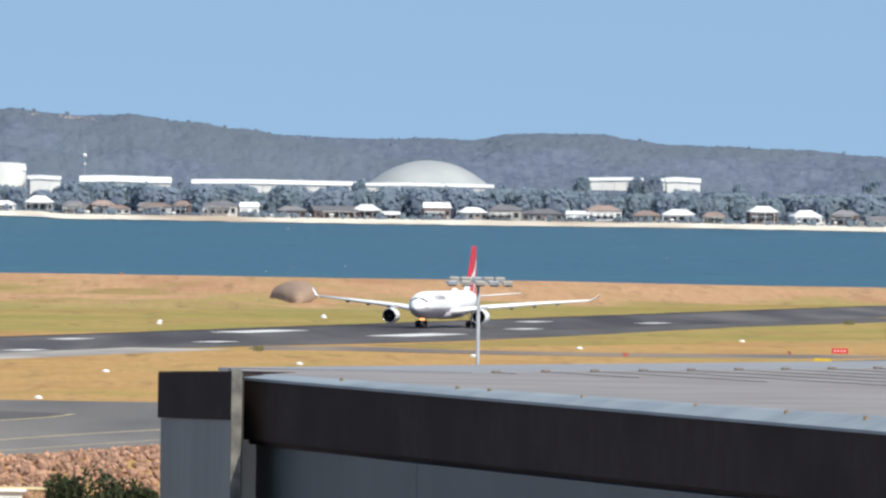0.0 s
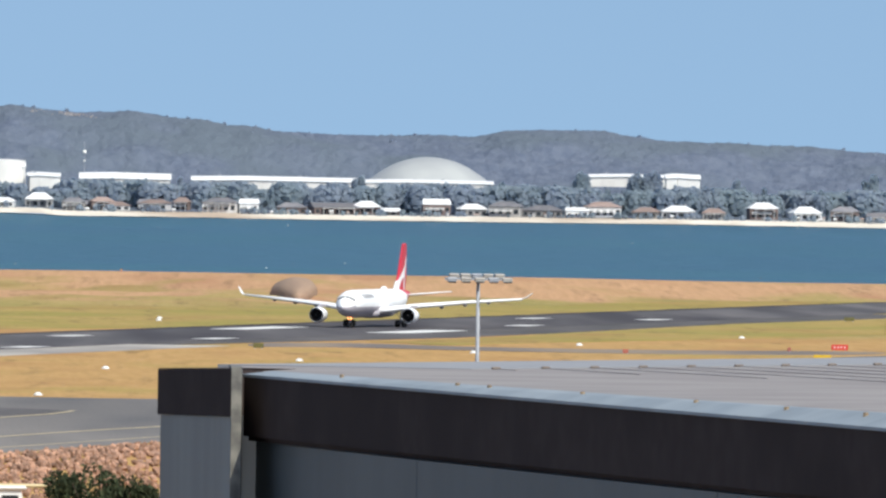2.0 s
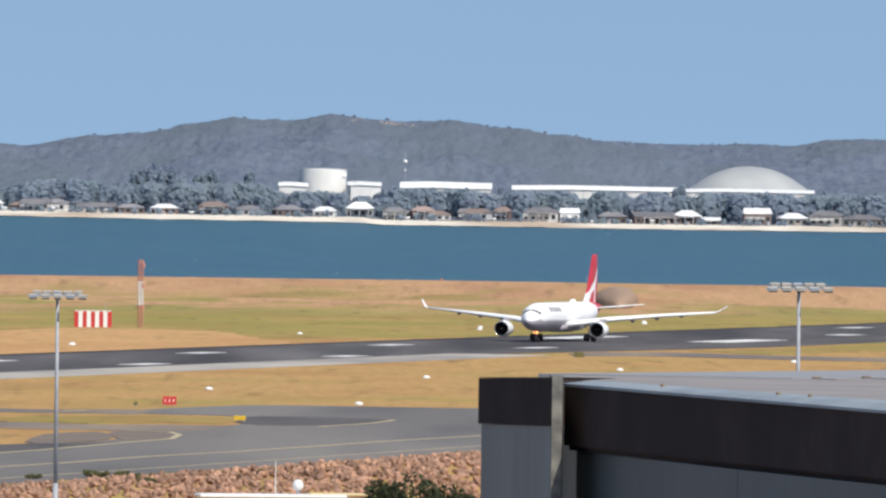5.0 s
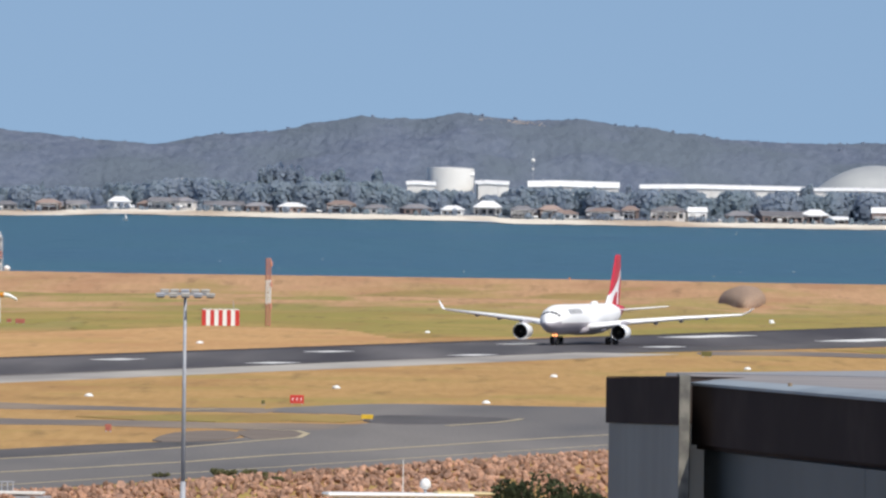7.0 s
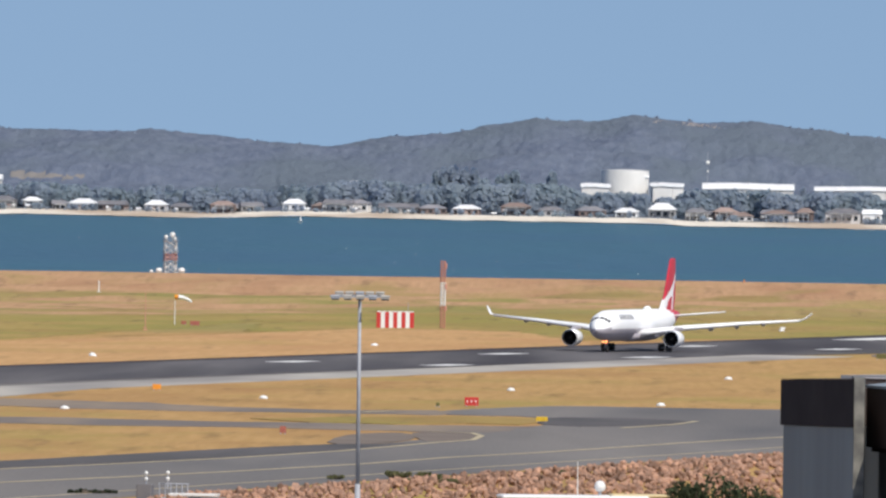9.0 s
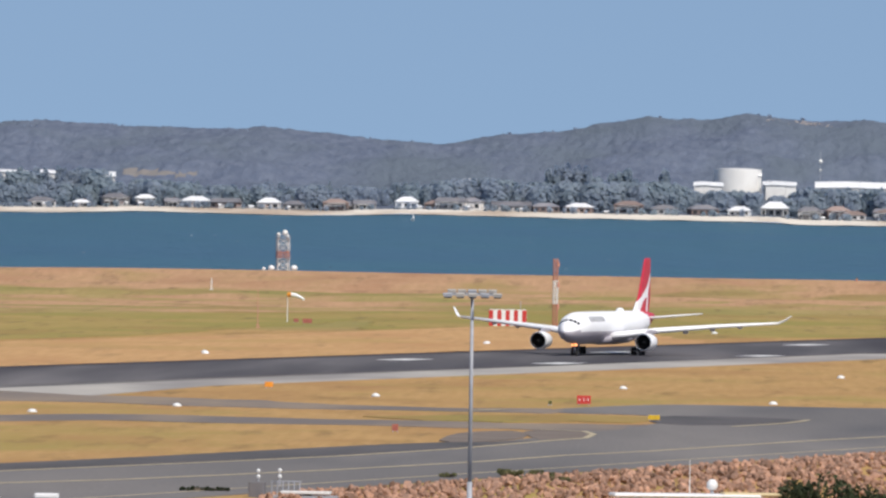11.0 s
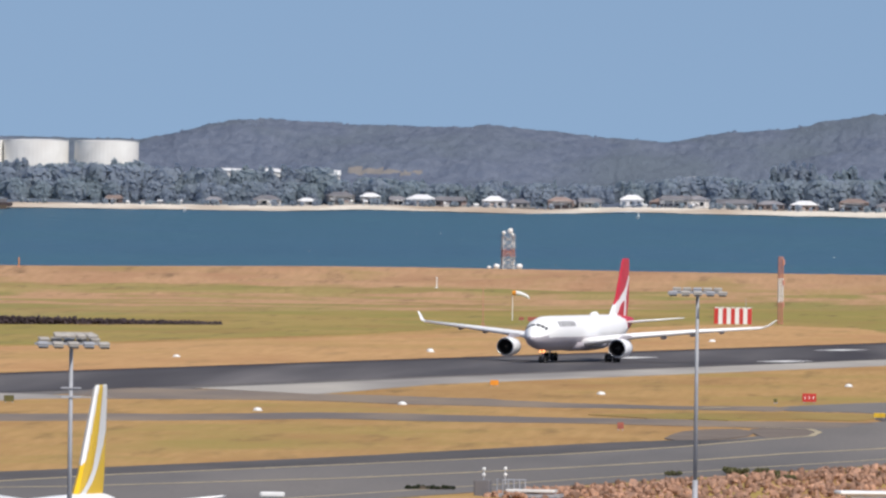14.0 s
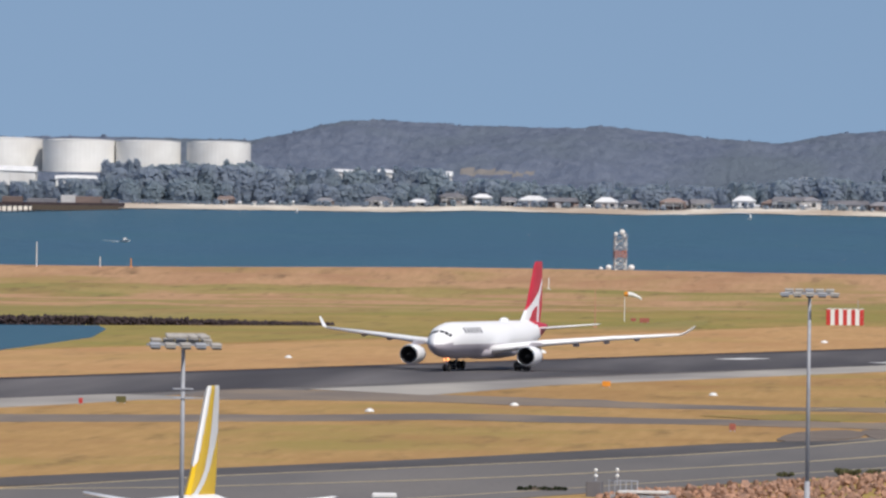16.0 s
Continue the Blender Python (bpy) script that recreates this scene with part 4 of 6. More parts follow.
def build_airliner():
    air = thing("airliner", field_pose(0, 0), "white twin-engine airliner with red tail on its take-off run", "airplane")
    part("fuselage", fuselage_mesh(FUS, red_from=50.5), [PLANE_WHITE, PLANE_GREY_SHADE, PLANE_RED], air, "white fuselage with grey belly, its shade painted up the lower side", True)
    for s in (-1, 1):
        wing(air, s)
        engine(air, s)
        bm = bmesh.new()
        loft(bm, [section(49.3, 5.4, s * 0.9, 6.3, 0.5), section(54.4, 2.3, s * 9.7, 7.15, 0.2)])
        part("tailplane", bm, PLANE_WHITE, air, "white tailplane", True)
    bm = bmesh.new()
    loft(bm, [[(x, y * 2.75, z) for x, y, z in ((18.5 + dx, 1.0 * k, 2.75 + dz) for k, dz in ((-1, 0.5), (-0.8, -0.35), (0, -0.75), (0.8, -0.35), (1, 0.5), (0, 0.9)))] for dx in (0,)] +
         [[(dx, y * w, z) for y, z in ((-1, 3.3), (-0.8, 2.25), (0, 1.85), (0.8, 2.25), (1, 3.3), (0, 3.8))] for dx, w in ((22, 2.95), (34, 2.95))] + [[(38.5, y * 2.3, z) for y, z in ((-1, 3.4), (-0.8, 2.8), (0, 2.6), (0.8, 2.8), (1, 3.4), (0, 3.8))]])
    part("belly_fairing", bm, PLANE_GREY_SHADE, air, "grey belly fairing", True)
    painted_fin([(44.2, 11.0, 7.0, 0.75), (48.0, 8.4, 10.0, 0.6), (52.0, 4.3, 16.5, 0.34), (52.7, 3.4, 16.85, 0.2)],
                [[(0, 0), (0, 0.22), (0.2, 0.33), (0.45, 0.44), (0.7, 0.55), (0.97, 0.74), (0.97, 0.64), (0.82, 0.48), (0.74, 0.34), (0.66, 0.28), (0.52, 0.29), (0.38, 0.22), (0.32, 0.0)],
                 [(0.66, 0.28), (0.74, 0.34), (0.86, 0.14), (0.92, 0), (0.80, 0)]],
                air, PLANE_RED, "tall red tail fin with a plain white shape", PLANE_WHITE, "plain white shape on the fin")
    # cockpit panes
    for s in (-1, 1):
        for x0, x1, a0, a1 in ((2.15, 2.75, 1.12, 1.50), (2.3, 2.95, 0.76, 1.07), (2.6, 3.3, 0.50, 0.72)):
            bm = bmesh.new()
            q = []
            for x, a in ((x0, a0), (x0, a1), (x1, a1), (x1, a0)):
                a = a if s > 0 else math.pi - a
                q.append([fus_at(FUS, x, a, 0.03), fus_at(FUS, x, a, -0.03)])
            loft(bm, [[p[1] for p in q], [p[0] for p in q]])
            part("cockpit_window", bm, GLASS_DARK, air)
        # airline title as plain bars
        for i in range(6):
            bm = bmesh.new()
            x0 = 8.0 + i * 1.6
            q = []
            for x, a in [(x0, 0.42 + 0.07 * k) for k in range(6)] + [(x0 + 0.75, 0.77 - 0.07 * k) for k in range(6)]:
                a = a if s > 0 else math.pi - a
                q.append([fus_at(FUS, x, a, 0.05), fus_at(FUS, x, a, -0.1)])
            loft(bm, [[p[1] for p in q], [p[0] for p in q]])
            part("title_bar", bm, PLANE_LETTER, air, "dark plain title bar")
    bm = bmesh.new()
    lathe(bm, [(0.05, 0), (0.55, 0.8), (0.62, 2.2), (0.3, 3.6), (0.05, 4.2)], 14, "X", True)
    for v in bm.verts:
        v.co += Vector((34.5, 0, 7.6))
    part("antenna_radome", bm, PLANE_WHITE, air, "white antenna hump on the roof", True)
    ng = gear(air, 6.7, 0.0, 0.54, 1, 2.6, 0.36)
    bm = bmesh.new()
    for dy in (-0.24, 0.24):
        bmesh.ops.create_uvsphere(bm, u_segments=10, v_segments=8, radius=0.22, matrix=Matrix.Translation((-0.3, dy, 1.85)))
    part("landing_light", bm, LANDING_LIGHT, ng, "lit orange-white nose light", True)
    for s in (-1, 1):
        gear(air, 28.85, s * 5.34, 0.70, 2, 3.5, 0.70)
    return air


airliner = build_airliner()


# ---- second aircraft: only its tail stands into view ----
def build_yellow_tail():
    x, y, _ = (-57.95, 905.0, 9.70)
    aft = Matrix.Rotation(radians(80), 4, "Z")
    st = [(0, 0.1, 5.0), (1, 1.2, 5.1), (4, 2.4, 5.6), (8, 2.9, 6.2), (20, 2.95, 6.6), (34, 2.95, 6.9), (41, 2.6, 7.3), (47, 1.9, 8.0), (52, 1.1, 8.7), (55, 0.4, 9.1)]
    root = Matrix.Translation((x, y, -0.22)) @ aft @ Matrix.Translation((-47.3, 0, 0))
    jet = thing("parked_airliner", root, "parked white airliner with a yellow and white tail fin", "airplane")
    part("fuselage", fuselage_mesh(st), [PLANE_WHITE, PLANE_GREY_SHADE, PLANE_WHITE], jet, "white fuselage", True)
    painted_fin([(43.6, 8.6, 9.4, 0.7), (45.5, 7.2, 11.2, 0.6), (49.8, 3.4, 16.9, 0.35), (50.2, 2.9, 17.1, 0.2)],
                [[(0.48, 1.01), (1.01, 1.01), (1.01, 0.60), (0.82, 0.46), (0.62, 0.31), (0.42, 0.15), (0.22, 0.04), (0.1, 0), (0, 0), (0.15, 0.1), (0.36, 0.28), (0.46, 0.5), (0.48, 0.75)],
                 [(0, 1.01), (0.16, 1.01), (0.12, 0.7), (0.07, 0.35), (0, 0.3)]],
                jet, TAIL_YELLOW, "yellow fin with white bands", WHITE, "white band on the fin")
    for s in (-1, 1):
        bm = bmesh.new()
        loft(bm, [section(45.5, 5.5, s * 1.0, 8.7, 0.5), section(50.2, 2.0, s * 8.6, 9.75, 0.2)])
        part("tailplane", bm, PLANE_WHITE, jet, "white tailplane", True)
    for s in (-1, 1):
        bm = bmesh.new()
        tube(bm, (26, s * 3.2, 0.9), (26, s * 3.2, 5.0), 0.2, 0.25, 8)
        g = part("landing_gear", bm, STEEL, jet)
        w = part("tyre", wheel_mesh(0.65, 0.5), TYRE, g, smooth=True)
        w.matrix_basis = Matrix.Translation((26, s * 3.2, 0.92))
    bm = bmesh.new()
    tube(bm, (5, 0, 0.5), (5, 0, 4.0), 0.15, 0.2, 8)
    g = part("landing_gear", bm, STEEL, jet)
    w = part("tyre", wheel_mesh(0.5, 0.4), TYRE, g, smooth=True)
    w.matrix_basis = Matrix.Translation((5, 0, 0.77))


build_yellow_tail()


# ---- floodlight masts ----
def flood_mast(x, y, top, width, turn, dense):
    m = thing("floodlight_mast", pose(x, y, ground_z(x, y), 0, 0, turn), "tall grey steel floodlight mast with a flat head of lamps", "floodlight", "apron floodlight masts")
    h = top - ground_z(x, y)
    bm = bmesh.new()
    tube(bm, (0, 0, 0), (0, 0, h * 0.62), 0.24, 0.14, 14)
    tube(bm, (0, 0, h * 0.62), (0, 0, h), 0.11, 0.085, 14)
    part("pole", bm, GALV, m, "tapered galvanised pole", True)
    bm = bmesh.new()
    box(bm, (0, 0, h - 0.05), (width * 0.96, 0.12, 0.10))
    box(bm, (0, 0, h - 0.05), (0.3, 1.6, 0.12))
    box(bm, (0, 0.75, h + 0.02), (width * 0.8, 0.08, 0.08))
    part("crossarm", bm, GALV, m)
    n = 5
    for row, (yy, zz, k) in enumerate(((-0.6, -0.02, n), (0.75, 0.16, n))):
        for i in range(k):
            bm = bmesh.new()
            w = width / n
            box(bm, (0, 0, 0), (w * 0.72, 0.5, 0.10), 0, 0.03)
            box(bm, (0, -0.05, -0.09), (w * 0.66, 0.42, 0.06))
            f = part("floodlight", bm, LAMP_GREY if (i + row) % 3 else GALV, m)
            # Dark plate: lens glass, and the lamp's shaded underside put into its colour.
            bm = bmesh.new()
            box(bm, (0, -0.12, -0.15), (w * 0.6, 0.5, 0.07), 0, 0.02)
            part("lens", bm, GLASS_DARK, f, "dark lens glass that also paints the underside's shade")
            f.matrix_basis = pose(-width / 2 + w * (i + 0.5) * (1.0 if row == 0 else 0.82) + (0 if row == 0 else width * 0.09), yy, h + zz, 8 if dense else 3, 0, 0)
    if dense:
        for i in range(4):
            bm = bmesh.new()
            box(bm, (0, 0, 0), (width * 0.16, 0.5, 0.14), 0, 0.03)
            f = part("floodlight", bm, LAMP_GREY, m)
            f.matrix_basis = pose(-0.5 + 0.45 * i, 0.1, h + 0.34, 15, 0, 10 * i)
        bm = bmesh.new()
        for zz in (h - 2.0, h - 2.4):
            box(bm, (0, 0, zz), (0.9, 0.3, 0.06))
        part("bracket", bm, GALV, m)
    return m


for (x, y, z), wid, turn, dense in (((23.21, 650.0, 26.80), 3.35, 4, False), ((-13.27, 700.0, 25.57), 3.2, 2, False), ((-39.10, 600.0, 23.86), 3.42, 12, True)):
    flood_mast(x, y, z, wid, turn, dense)


# ---- navigation aids on the airfield ----
def striped_hut(x, y, w, d, h):
    t = thing("striped_hut", pose(x, y, 0.05), "low equipment hut in red and white vertical stripes", "equipment hut")
    bm = bmesh.new()
    box(bm, (0, 0, h / 2), (w - 0.12, d - 0.12, h - 0.1))
    part("core", bm, OFFWHITE, t)
    n = 9
    for i in range(n):
        for face in (-1, 1):
            bm = bmesh.new()
            box(bm, (0, 0, 0), (w / n * 0.98, 0.08, h), 0, 0.01)
            p = part("panel", bm, RED if i % 2 == 0 else WHITE, t)
            p.matrix_basis = pose(-w / 2 + w / n * (i + 0.5), face * d / 2, h / 2)
    for i in range(5):
        for face in (-1, 1):
            bm = bmesh.new()
            box(bm, (0, 0, 0), (0.08, d / 5 * 0.98, h), 0, 0.01)
            p = part("panel", bm, RED if i % 2 == 0 else WHITE, t)
            p.matrix_basis = pose(face * w / 2, -d / 2 + d / 5 * (i + 0.5), h / 2)
    bm = bmesh.new()
    for i in range(7):
        box(bm, (-w / 2 + w / 7 * (i + 0.5), 0, h + 0.1), (w / 7 * 0.8, d, 0.2), 0, 0.04)
    part("roof", bm, OFFWHITE, t, "pale roof units")
    bm = bmesh.new()
    tube(bm, (w * 0.34, 0, h), (w * 0.34, 0, h + 1.9), 0.06, 0.05)
    part("aerial", bm, GALV, t)


hx, hy, _ = at(248.4, -128)
striped_hut(hx, hy, 7.6, 3.2, 3.2)


def lattice(bm, r, z0, z1, bays, bar=0.07, k=1.0):
    """Square lattice length between two heights."""
    cs = [(-r, -r), (r, -r), (r, r), (-r, r)]
    for x, y in cs:
        tube(bm, (x, y, z0), (x * k, y * k, z1), bar, bar, 5)
    for b in range(bays):
        za, zb = z0 + (z1 - z0) * b / bays, z0 + (z1 - z0) * (b + 1) / bays
        for i in range(4):
            (xa, ya), (xb, yb) = cs[i], cs[(i + 1) % 4]
            tube(bm, (xa, ya, za), (xb, yb, zb), bar * 0.7, bar * 0.7, 4)
            tube(bm, (xb, yb, za), (xa, ya, zb), bar * 0.7, bar * 0.7, 4)
            tube(bm, (xa, ya, zb), (xb, yb, zb), bar * 0.7, bar * 0.7, 4)
    return bm


def glide_mast(x, y, h):
    m = thing("lattice_mast", pose(x, y, 0, 0, 0, 20), "slender lattice mast painted in orange-red and white bands", "mast")
    for z0, z1, mt, lb in ((0, h * 0.33, MAST_RED, "orange-red lattice length"), (h * 0.33, h * 0.68, WHITE, "white lattice length"), (h * 0.68, h, MAST_RED, "orange-red lattice length")):
        part("lattice_section", lattice(bmesh.new(), 0.40, z0, z1, 4, 0.06), mt, m, lb)
    for zz in (0.3, 0.62, 0.92):
        part("antenna_box", box(bmesh.new(), (0.5, -0.3, h * zz), (0.4, 0.4, 1.1), 0, 0.05), MAST_RED, m)


mx, my, _ = at(251.7, -118.9)
glide_mast(mx, my, 13.9)


def radar_tower(x, y, z):
    m = thing("lattice_tower", pose(x, y, z, 0, 0, 12), "red and white lattice tower with platforms and aerials", "tower")
    for z0, z1, mt in ((0, 3.2, OFFWHITE), (3.2, 5.0, MAST_RED), (5.0, 8.6, OFFWHITE)):
        part("lattice_section", lattice(bmesh.new(), 1.5, z0, z1, 2, 0.10, 0.96), mt, m)
    for zz in (3.2, 5.6, 8.6):
        bm = bmesh.new()
        box(bm, (0, 0, zz), (3.7, 3.7, 0.16))
        for a in (-1.75, 1.75):
            box(bm, (a, 0, zz + 0.8), (0.08, 3.5, 0.08)), box(bm, (0, a, zz + 0.8), (3.5, 0.08, 0.08))
        part("platform", bm, GALV, m)
    for dx, dz, r in ((-1.2, 9.4, 0.55), (0.5, 9.9, 0.75), (1.2, 9.0, 0.4)):
        bm = bmesh.new()
        bmesh.ops.create_uvsphere(bm, u_segments=14, v_segments=10, radius=r, matrix=Matrix.Translation((dx, 0, dz)))
        tube(bm, (dx, 0, 8.6), (dx, 0, dz), 0.1)
        part("aerial", bm, OFFWHITE, m, smooth=True)


tx, ty = -116.6, 3535.0
radar_tower(tx, ty, ground_z(tx, ty) - 0.05)
for dx, r in ((-2.9, 0.85), (3.0, 0.9), (-4.9, 0.5)):
    bm = bmesh.new()
    bmesh.ops.create_uvsphere(bm, u_segments=16, v_segments=10, radius=r, matrix=Matrix.Diagonal((1, 1, 0.8, 1)))
    o = thing("equipment_shelter", pose(tx + dx, ty - 1, ground_z(tx + dx, ty - 1) + 0.02), "small rounded white equipment shelter at the tower foot", "shelter", "shelters at the tower")
    b = part("cover", bm, WHITE, o, smooth=True)
    b.matrix_basis = pose(0, 0, r * 0.75)
    bm = bmesh.new()
    box(bm, (0, 0, 0.1), (r * 1.7, r * 1.7, 0.25))
    part("plinth", bm, CONCRETE, o)


def windsock(x, y, h):
    m = thing("windsock", pose(x, y, ground_z(x, y), 0, 0, -10), "white windsock with an orange mouth on a thin pole", "windsock")
    bm = bmesh.new()
    tube(bm, (0, 0, 0), (0, 0, h), 0.09, 0.06)
    part("pole", bm, WHITE, m)
    prof = [(0.48, 0.0, 0.0), (0.46, 0.8, 0.02), (0.42, 1.7, -0.12), (0.36, 2.6, -0.45), (0.28, 3.5, -0.95)]
    rings = [[(d, r * math.cos(a), h - 0.2 + dz + r * math.sin(a)) for a in (2 * math.pi * i / 12 for i in range(12))] for r, d, dz in prof]
    part("sock_mouth", loft(bmesh.new(), rings[:2], False), SIGN_ORANGE, m, "orange mouth of the sock", True)
    part("sock", loft(bmesh.new(), rings[1:], False), WHITE, m, "white fabric sock", True)


sx, sy, _ = at(246.9, -174.6)
windsock(sx, sy, 5.9)


def thin_pole(x, y, z, h, material, label, r=0.07):
    m = thing("marker_pole", pose(x, y, z), label, "pole", "poles on the airfield")
    bm = bmesh.new()
    tube(bm, (0, 0, 0), (0, 0, h), r, r * 0.8)
    part("shaft", bm, material, m)
    bm = bmesh.new()
    box(bm, (0, 0, 0.15), (0.8, 0.8, 0.3), 0, 0.04)
    part("foot", bm, MAST_RED if material != WHITE else OFFWHITE, m)


for (a, l), h, mt in (((182.1, -161.5), 7.4, MAST_RED), ((806.4, -360.8), 3.0, WHITE), ((145.2, -150.4), 4.5, MAST_RED), ((849.9, -373.8), 3.0, WHITE)):
    x, y, _ = at(a, l)
    if y > 3300:
        x, y = x * 3330 / y, 3330
    thin_pole(x, y, ground_z(x, y) - 0.1, h, mt, "thin red marker pole in the grass" if mt != WHITE else "thin white marker pole in the grass")
for (x, y, z), h in (((-265.30, 3485.0, 4.98), 6.6), ((-248.94, 3485.0, 5.05), 2.9), ((-240.92, 3485.0, 5.16), 2.6), ((32.28, 3450.0, 4.97), 0.9)):
    thin_pole(x, y, ground_z(x, y) - 0.1, h, OFFWHITE if h > 2.7 else SIGN_ORANGE, "thin pale post on the shore berm" if h > 2.7 else "short orange post on the shore berm", 0.16)


def gable_marker(x, y):
    m = thing("runway_marker", pose(x, y, 0.08, 0, 0, 0), "low white runway strip marker in dry grass", "marker", "white strip markers")
    bm = bmesh.new()
    lathe(bm, [(0.58, 0.0), (0.56, 0.15), (0.4, 0.3), (0.16, 0.38), (0.02, 0.40)], 12, "Z", True)
    part("cone", bm, WHITE, m, smooth=True)
    bm = bmesh.new()
    lathe(bm, [(0.64, -0.05), (0.64, 0.05)], 12, "Z", True)
    part("base", bm, OFFWHITE, m)


for a, l in ((-356.7, 95.7), (-243.1, 99.9), (5.8, 93.3), (144.3, 95.4), (-600.4, 90.4), (-498.2, 98.6), (-704.8, 93.3), (-764.6, 92.2), (-325.2, -61.4), (335.9, -68.2), (480.2, -67.1), (-25.0, -55.4), (181.4, -66.6), (-207.2, -54.2), (449.0, -59.6), (297.1, -58.7), (-221.1, -49.8), (-219.9, -50.2), (-30.4, -54.0), (-117.0, 101.0), (-603.8, 148.7)):
    x, y, _ = at(a, l)
    gable_marker(x, y)


def sign(x, y, w, h, material, name, label, bars=0, z=0.06):
    m = thing(name, pose(x, y, z), label, "sign", "taxiway signs")
    bm = bmesh.new()
    box(bm, (0, 0, h / 2 + 0.15), (w, 0.25, h), 0, 0.03)
    part("panel", bm, material, m)
    for s in (-0.35, 0.35):
        bm = bmesh.new()
        box(bm, (s * w, 0, 0.08), (0.12, 0.3, 0.2))
        part("foot", bm, GALV, m)
    for i in range(bars):
        bm = bmesh.new()
        box(bm, (-w * 0.3 + i * w * 0.6 / max(1, bars - 1), -0.14, h / 2 + 0.15), (w * 0.07, 0.02, h * 0.28))
        part("writing_bar", bm, WHITE, m)


for (a, l), w, h, mt, nm, lb, nb in (((-18.6, 146.7), 3.0, 1.0, RED, "runway_sign", "red taxiway sign with small pale bars", 4), ((-638.1, 130.9), 1.9, 1.15, RED, "runway_sign", "red taxiway sign with small pale bars", 3), ((-845.1, 163.9), 0.75, 0.8, RUST, "marker_board", "small square red marker board in the grass", 0), ((-124.6, 164.5), 3.0, 0.55, SIGN_YELLOW, "direction_sign", "long low yellow direction sign", 0), ((-103.4, 59.2), 1.8, 0.85, SIGN_DARK, "distance_box", "olive box-shaped board beside the runway", 0), ((-742.0, 50.9), 1.3, 0.8, SIGN_DARK, "distance_box", "olive box-shaped board beside the runway", 0), ((-550.5, 59.9), 1.2, 0.75, SIGN_ORANGE, "marker_board", "orange marker board beside the runway", 0), ((-754.8, 49.7), 0.5, 0.7, RED, "marker_board", "tiny red marker in the grass", 0), ((-100.5, 124.6), 1.0, 0.7, RUST, "marker_board", "small rust-red board in the grass", 0), ((-646.7, 128.5), 0.5, 0.5, SIGN_DARK, "marker_board", "tiny dark board in the grass", 0), ((-742.4, 168.8), 1.5, 0.6, SIGN_YELLOW, "direction_sign", "low yellow sign at the tip of the grass", 0), ((461.0, 54.5), 2.2, 0.8, SIGN_DARK, "distance_box", "olive box-shaped board beside the runway", 0), ((222.9, -163.2), 1.9, 0.9, RUST, "marker_board", "small rust-red board in the grass", 0), ((238.9, -170.3), 1.0, 0.7, RUST, "marker_board", "small rust-red board in the grass", 0), ((-44.5, 142.6), 0.6, 0.7, RUST, "marker_board", "tiny red marker in the grass", 0)):
    x, y, _ = at(a, l)
    sign(x, y, w, h, mt, nm, lb, nb, ground_z(x, y) + 0.06)

# gravel mound before the berm
x, y = 71.9, 3262.0
z = ground_z(x, y) - 0.3
bm = bmesh.new()
bmesh.ops.create_uvsphere(bm, u_segments=40, v_segments=20, radius=1.0)
for v in bm.verts:
    n = noise.noise(v.co * 2.4) * 0.12
    v.co = Vector((v.co.x * (5.6 + 2 * n) + 1.2 * v.co.z, v.co.y * 55.0, (max(0.0, v.co.z) ** 0.6 - 0.1) * 5.5 * (1 + 0.5 * n)))
m = tagged(obj("earth_mound", bm, mat("grey_brown_gravel", (0.30, 0.205, 0.150), (0.35, 0.240, 0.165), 0.5, 0.95, bump=0.5, bscale=1.5), smooth=True), "dark grey-brown gravel mound on the grassy berm", "mound")
m.matrix_basis = pose(x, y, z)


# ---- far shore: works, tanks and houses ----
def storage_tank(x, y, z, r, h, label, dome=0.0, material=None):
    t = thing("storage_tank", pose(x, y, z), label, "tank", "storage tanks")
    bm = bmesh.new()
    lathe(bm, [(r, -2.5), (r, h), (r * 1.005, h), (r * 1.005, h + 0.15), (r * 0.985, h + 0.15)], 48)
    part("shell", bm, material or OFFWHITE, t, smooth=False)
    bm = bmesh.new()
    n = 12 if dome else 3
    lathe(bm, [(r * 0.985 * (1 - i / n) + 0.05, h + 0.1 + (dome or r * 0.05) * (0.06 * i / n + 0.94 * (1 - (1 - i / n) ** 2.2))) for i in range(n + 1)], 64)
    part("roof", bm, DOME if dome else OFFWHITE, t, smooth=bool(dome))
    bm = bmesh.new()
    for i in range(16):
        a = -2.6 + i * 0.06
        box(bm, (math.cos(a) * r * 1.01, math.sin(a) * r * 1.01, h * (0.1 + 0.055 * i)), (0.25, 0.25, 0.05))
    part("stair", bm, OFFWHITE, t)
    bm = bmesh.new()
    lathe(bm, [(r * 1.0, h + 0.55), (r * 1.004, h + 0.55), (r * 1.004, h + 0.62), (r * 1.0, h + 0.62)], 48)
    part("guard_rail", bm, GALV, t)
    return t


TANK_LABEL = "large round white steel storage tank above dark trees"
for (x, y, z), r, h in (((-368.70, 4700.0, 29.88), 12.93, 8.62), ((-342.75, 4690.0, 29.83), 12.70, 8.40), ((-318.79, 4690.0, 30.16), 11.33, 8.01), ((-294.26, 4690.0, 30.10), 11.14, 8.01), ((-338.47, 4740.0, 30.31), 6.32, 7.90), ((2.27, 4690.0, 26.39), 8.21, 6.84)):
    storage_tank(x, y, z, r, h, TANK_LABEL)
x, y, z = (150.27, 4710.0, 25.93)
storage_tank(x, y, z, 21.98, 1.18, "wide storage dome with a pale metal roof", dome=9.03, material=WHITE)


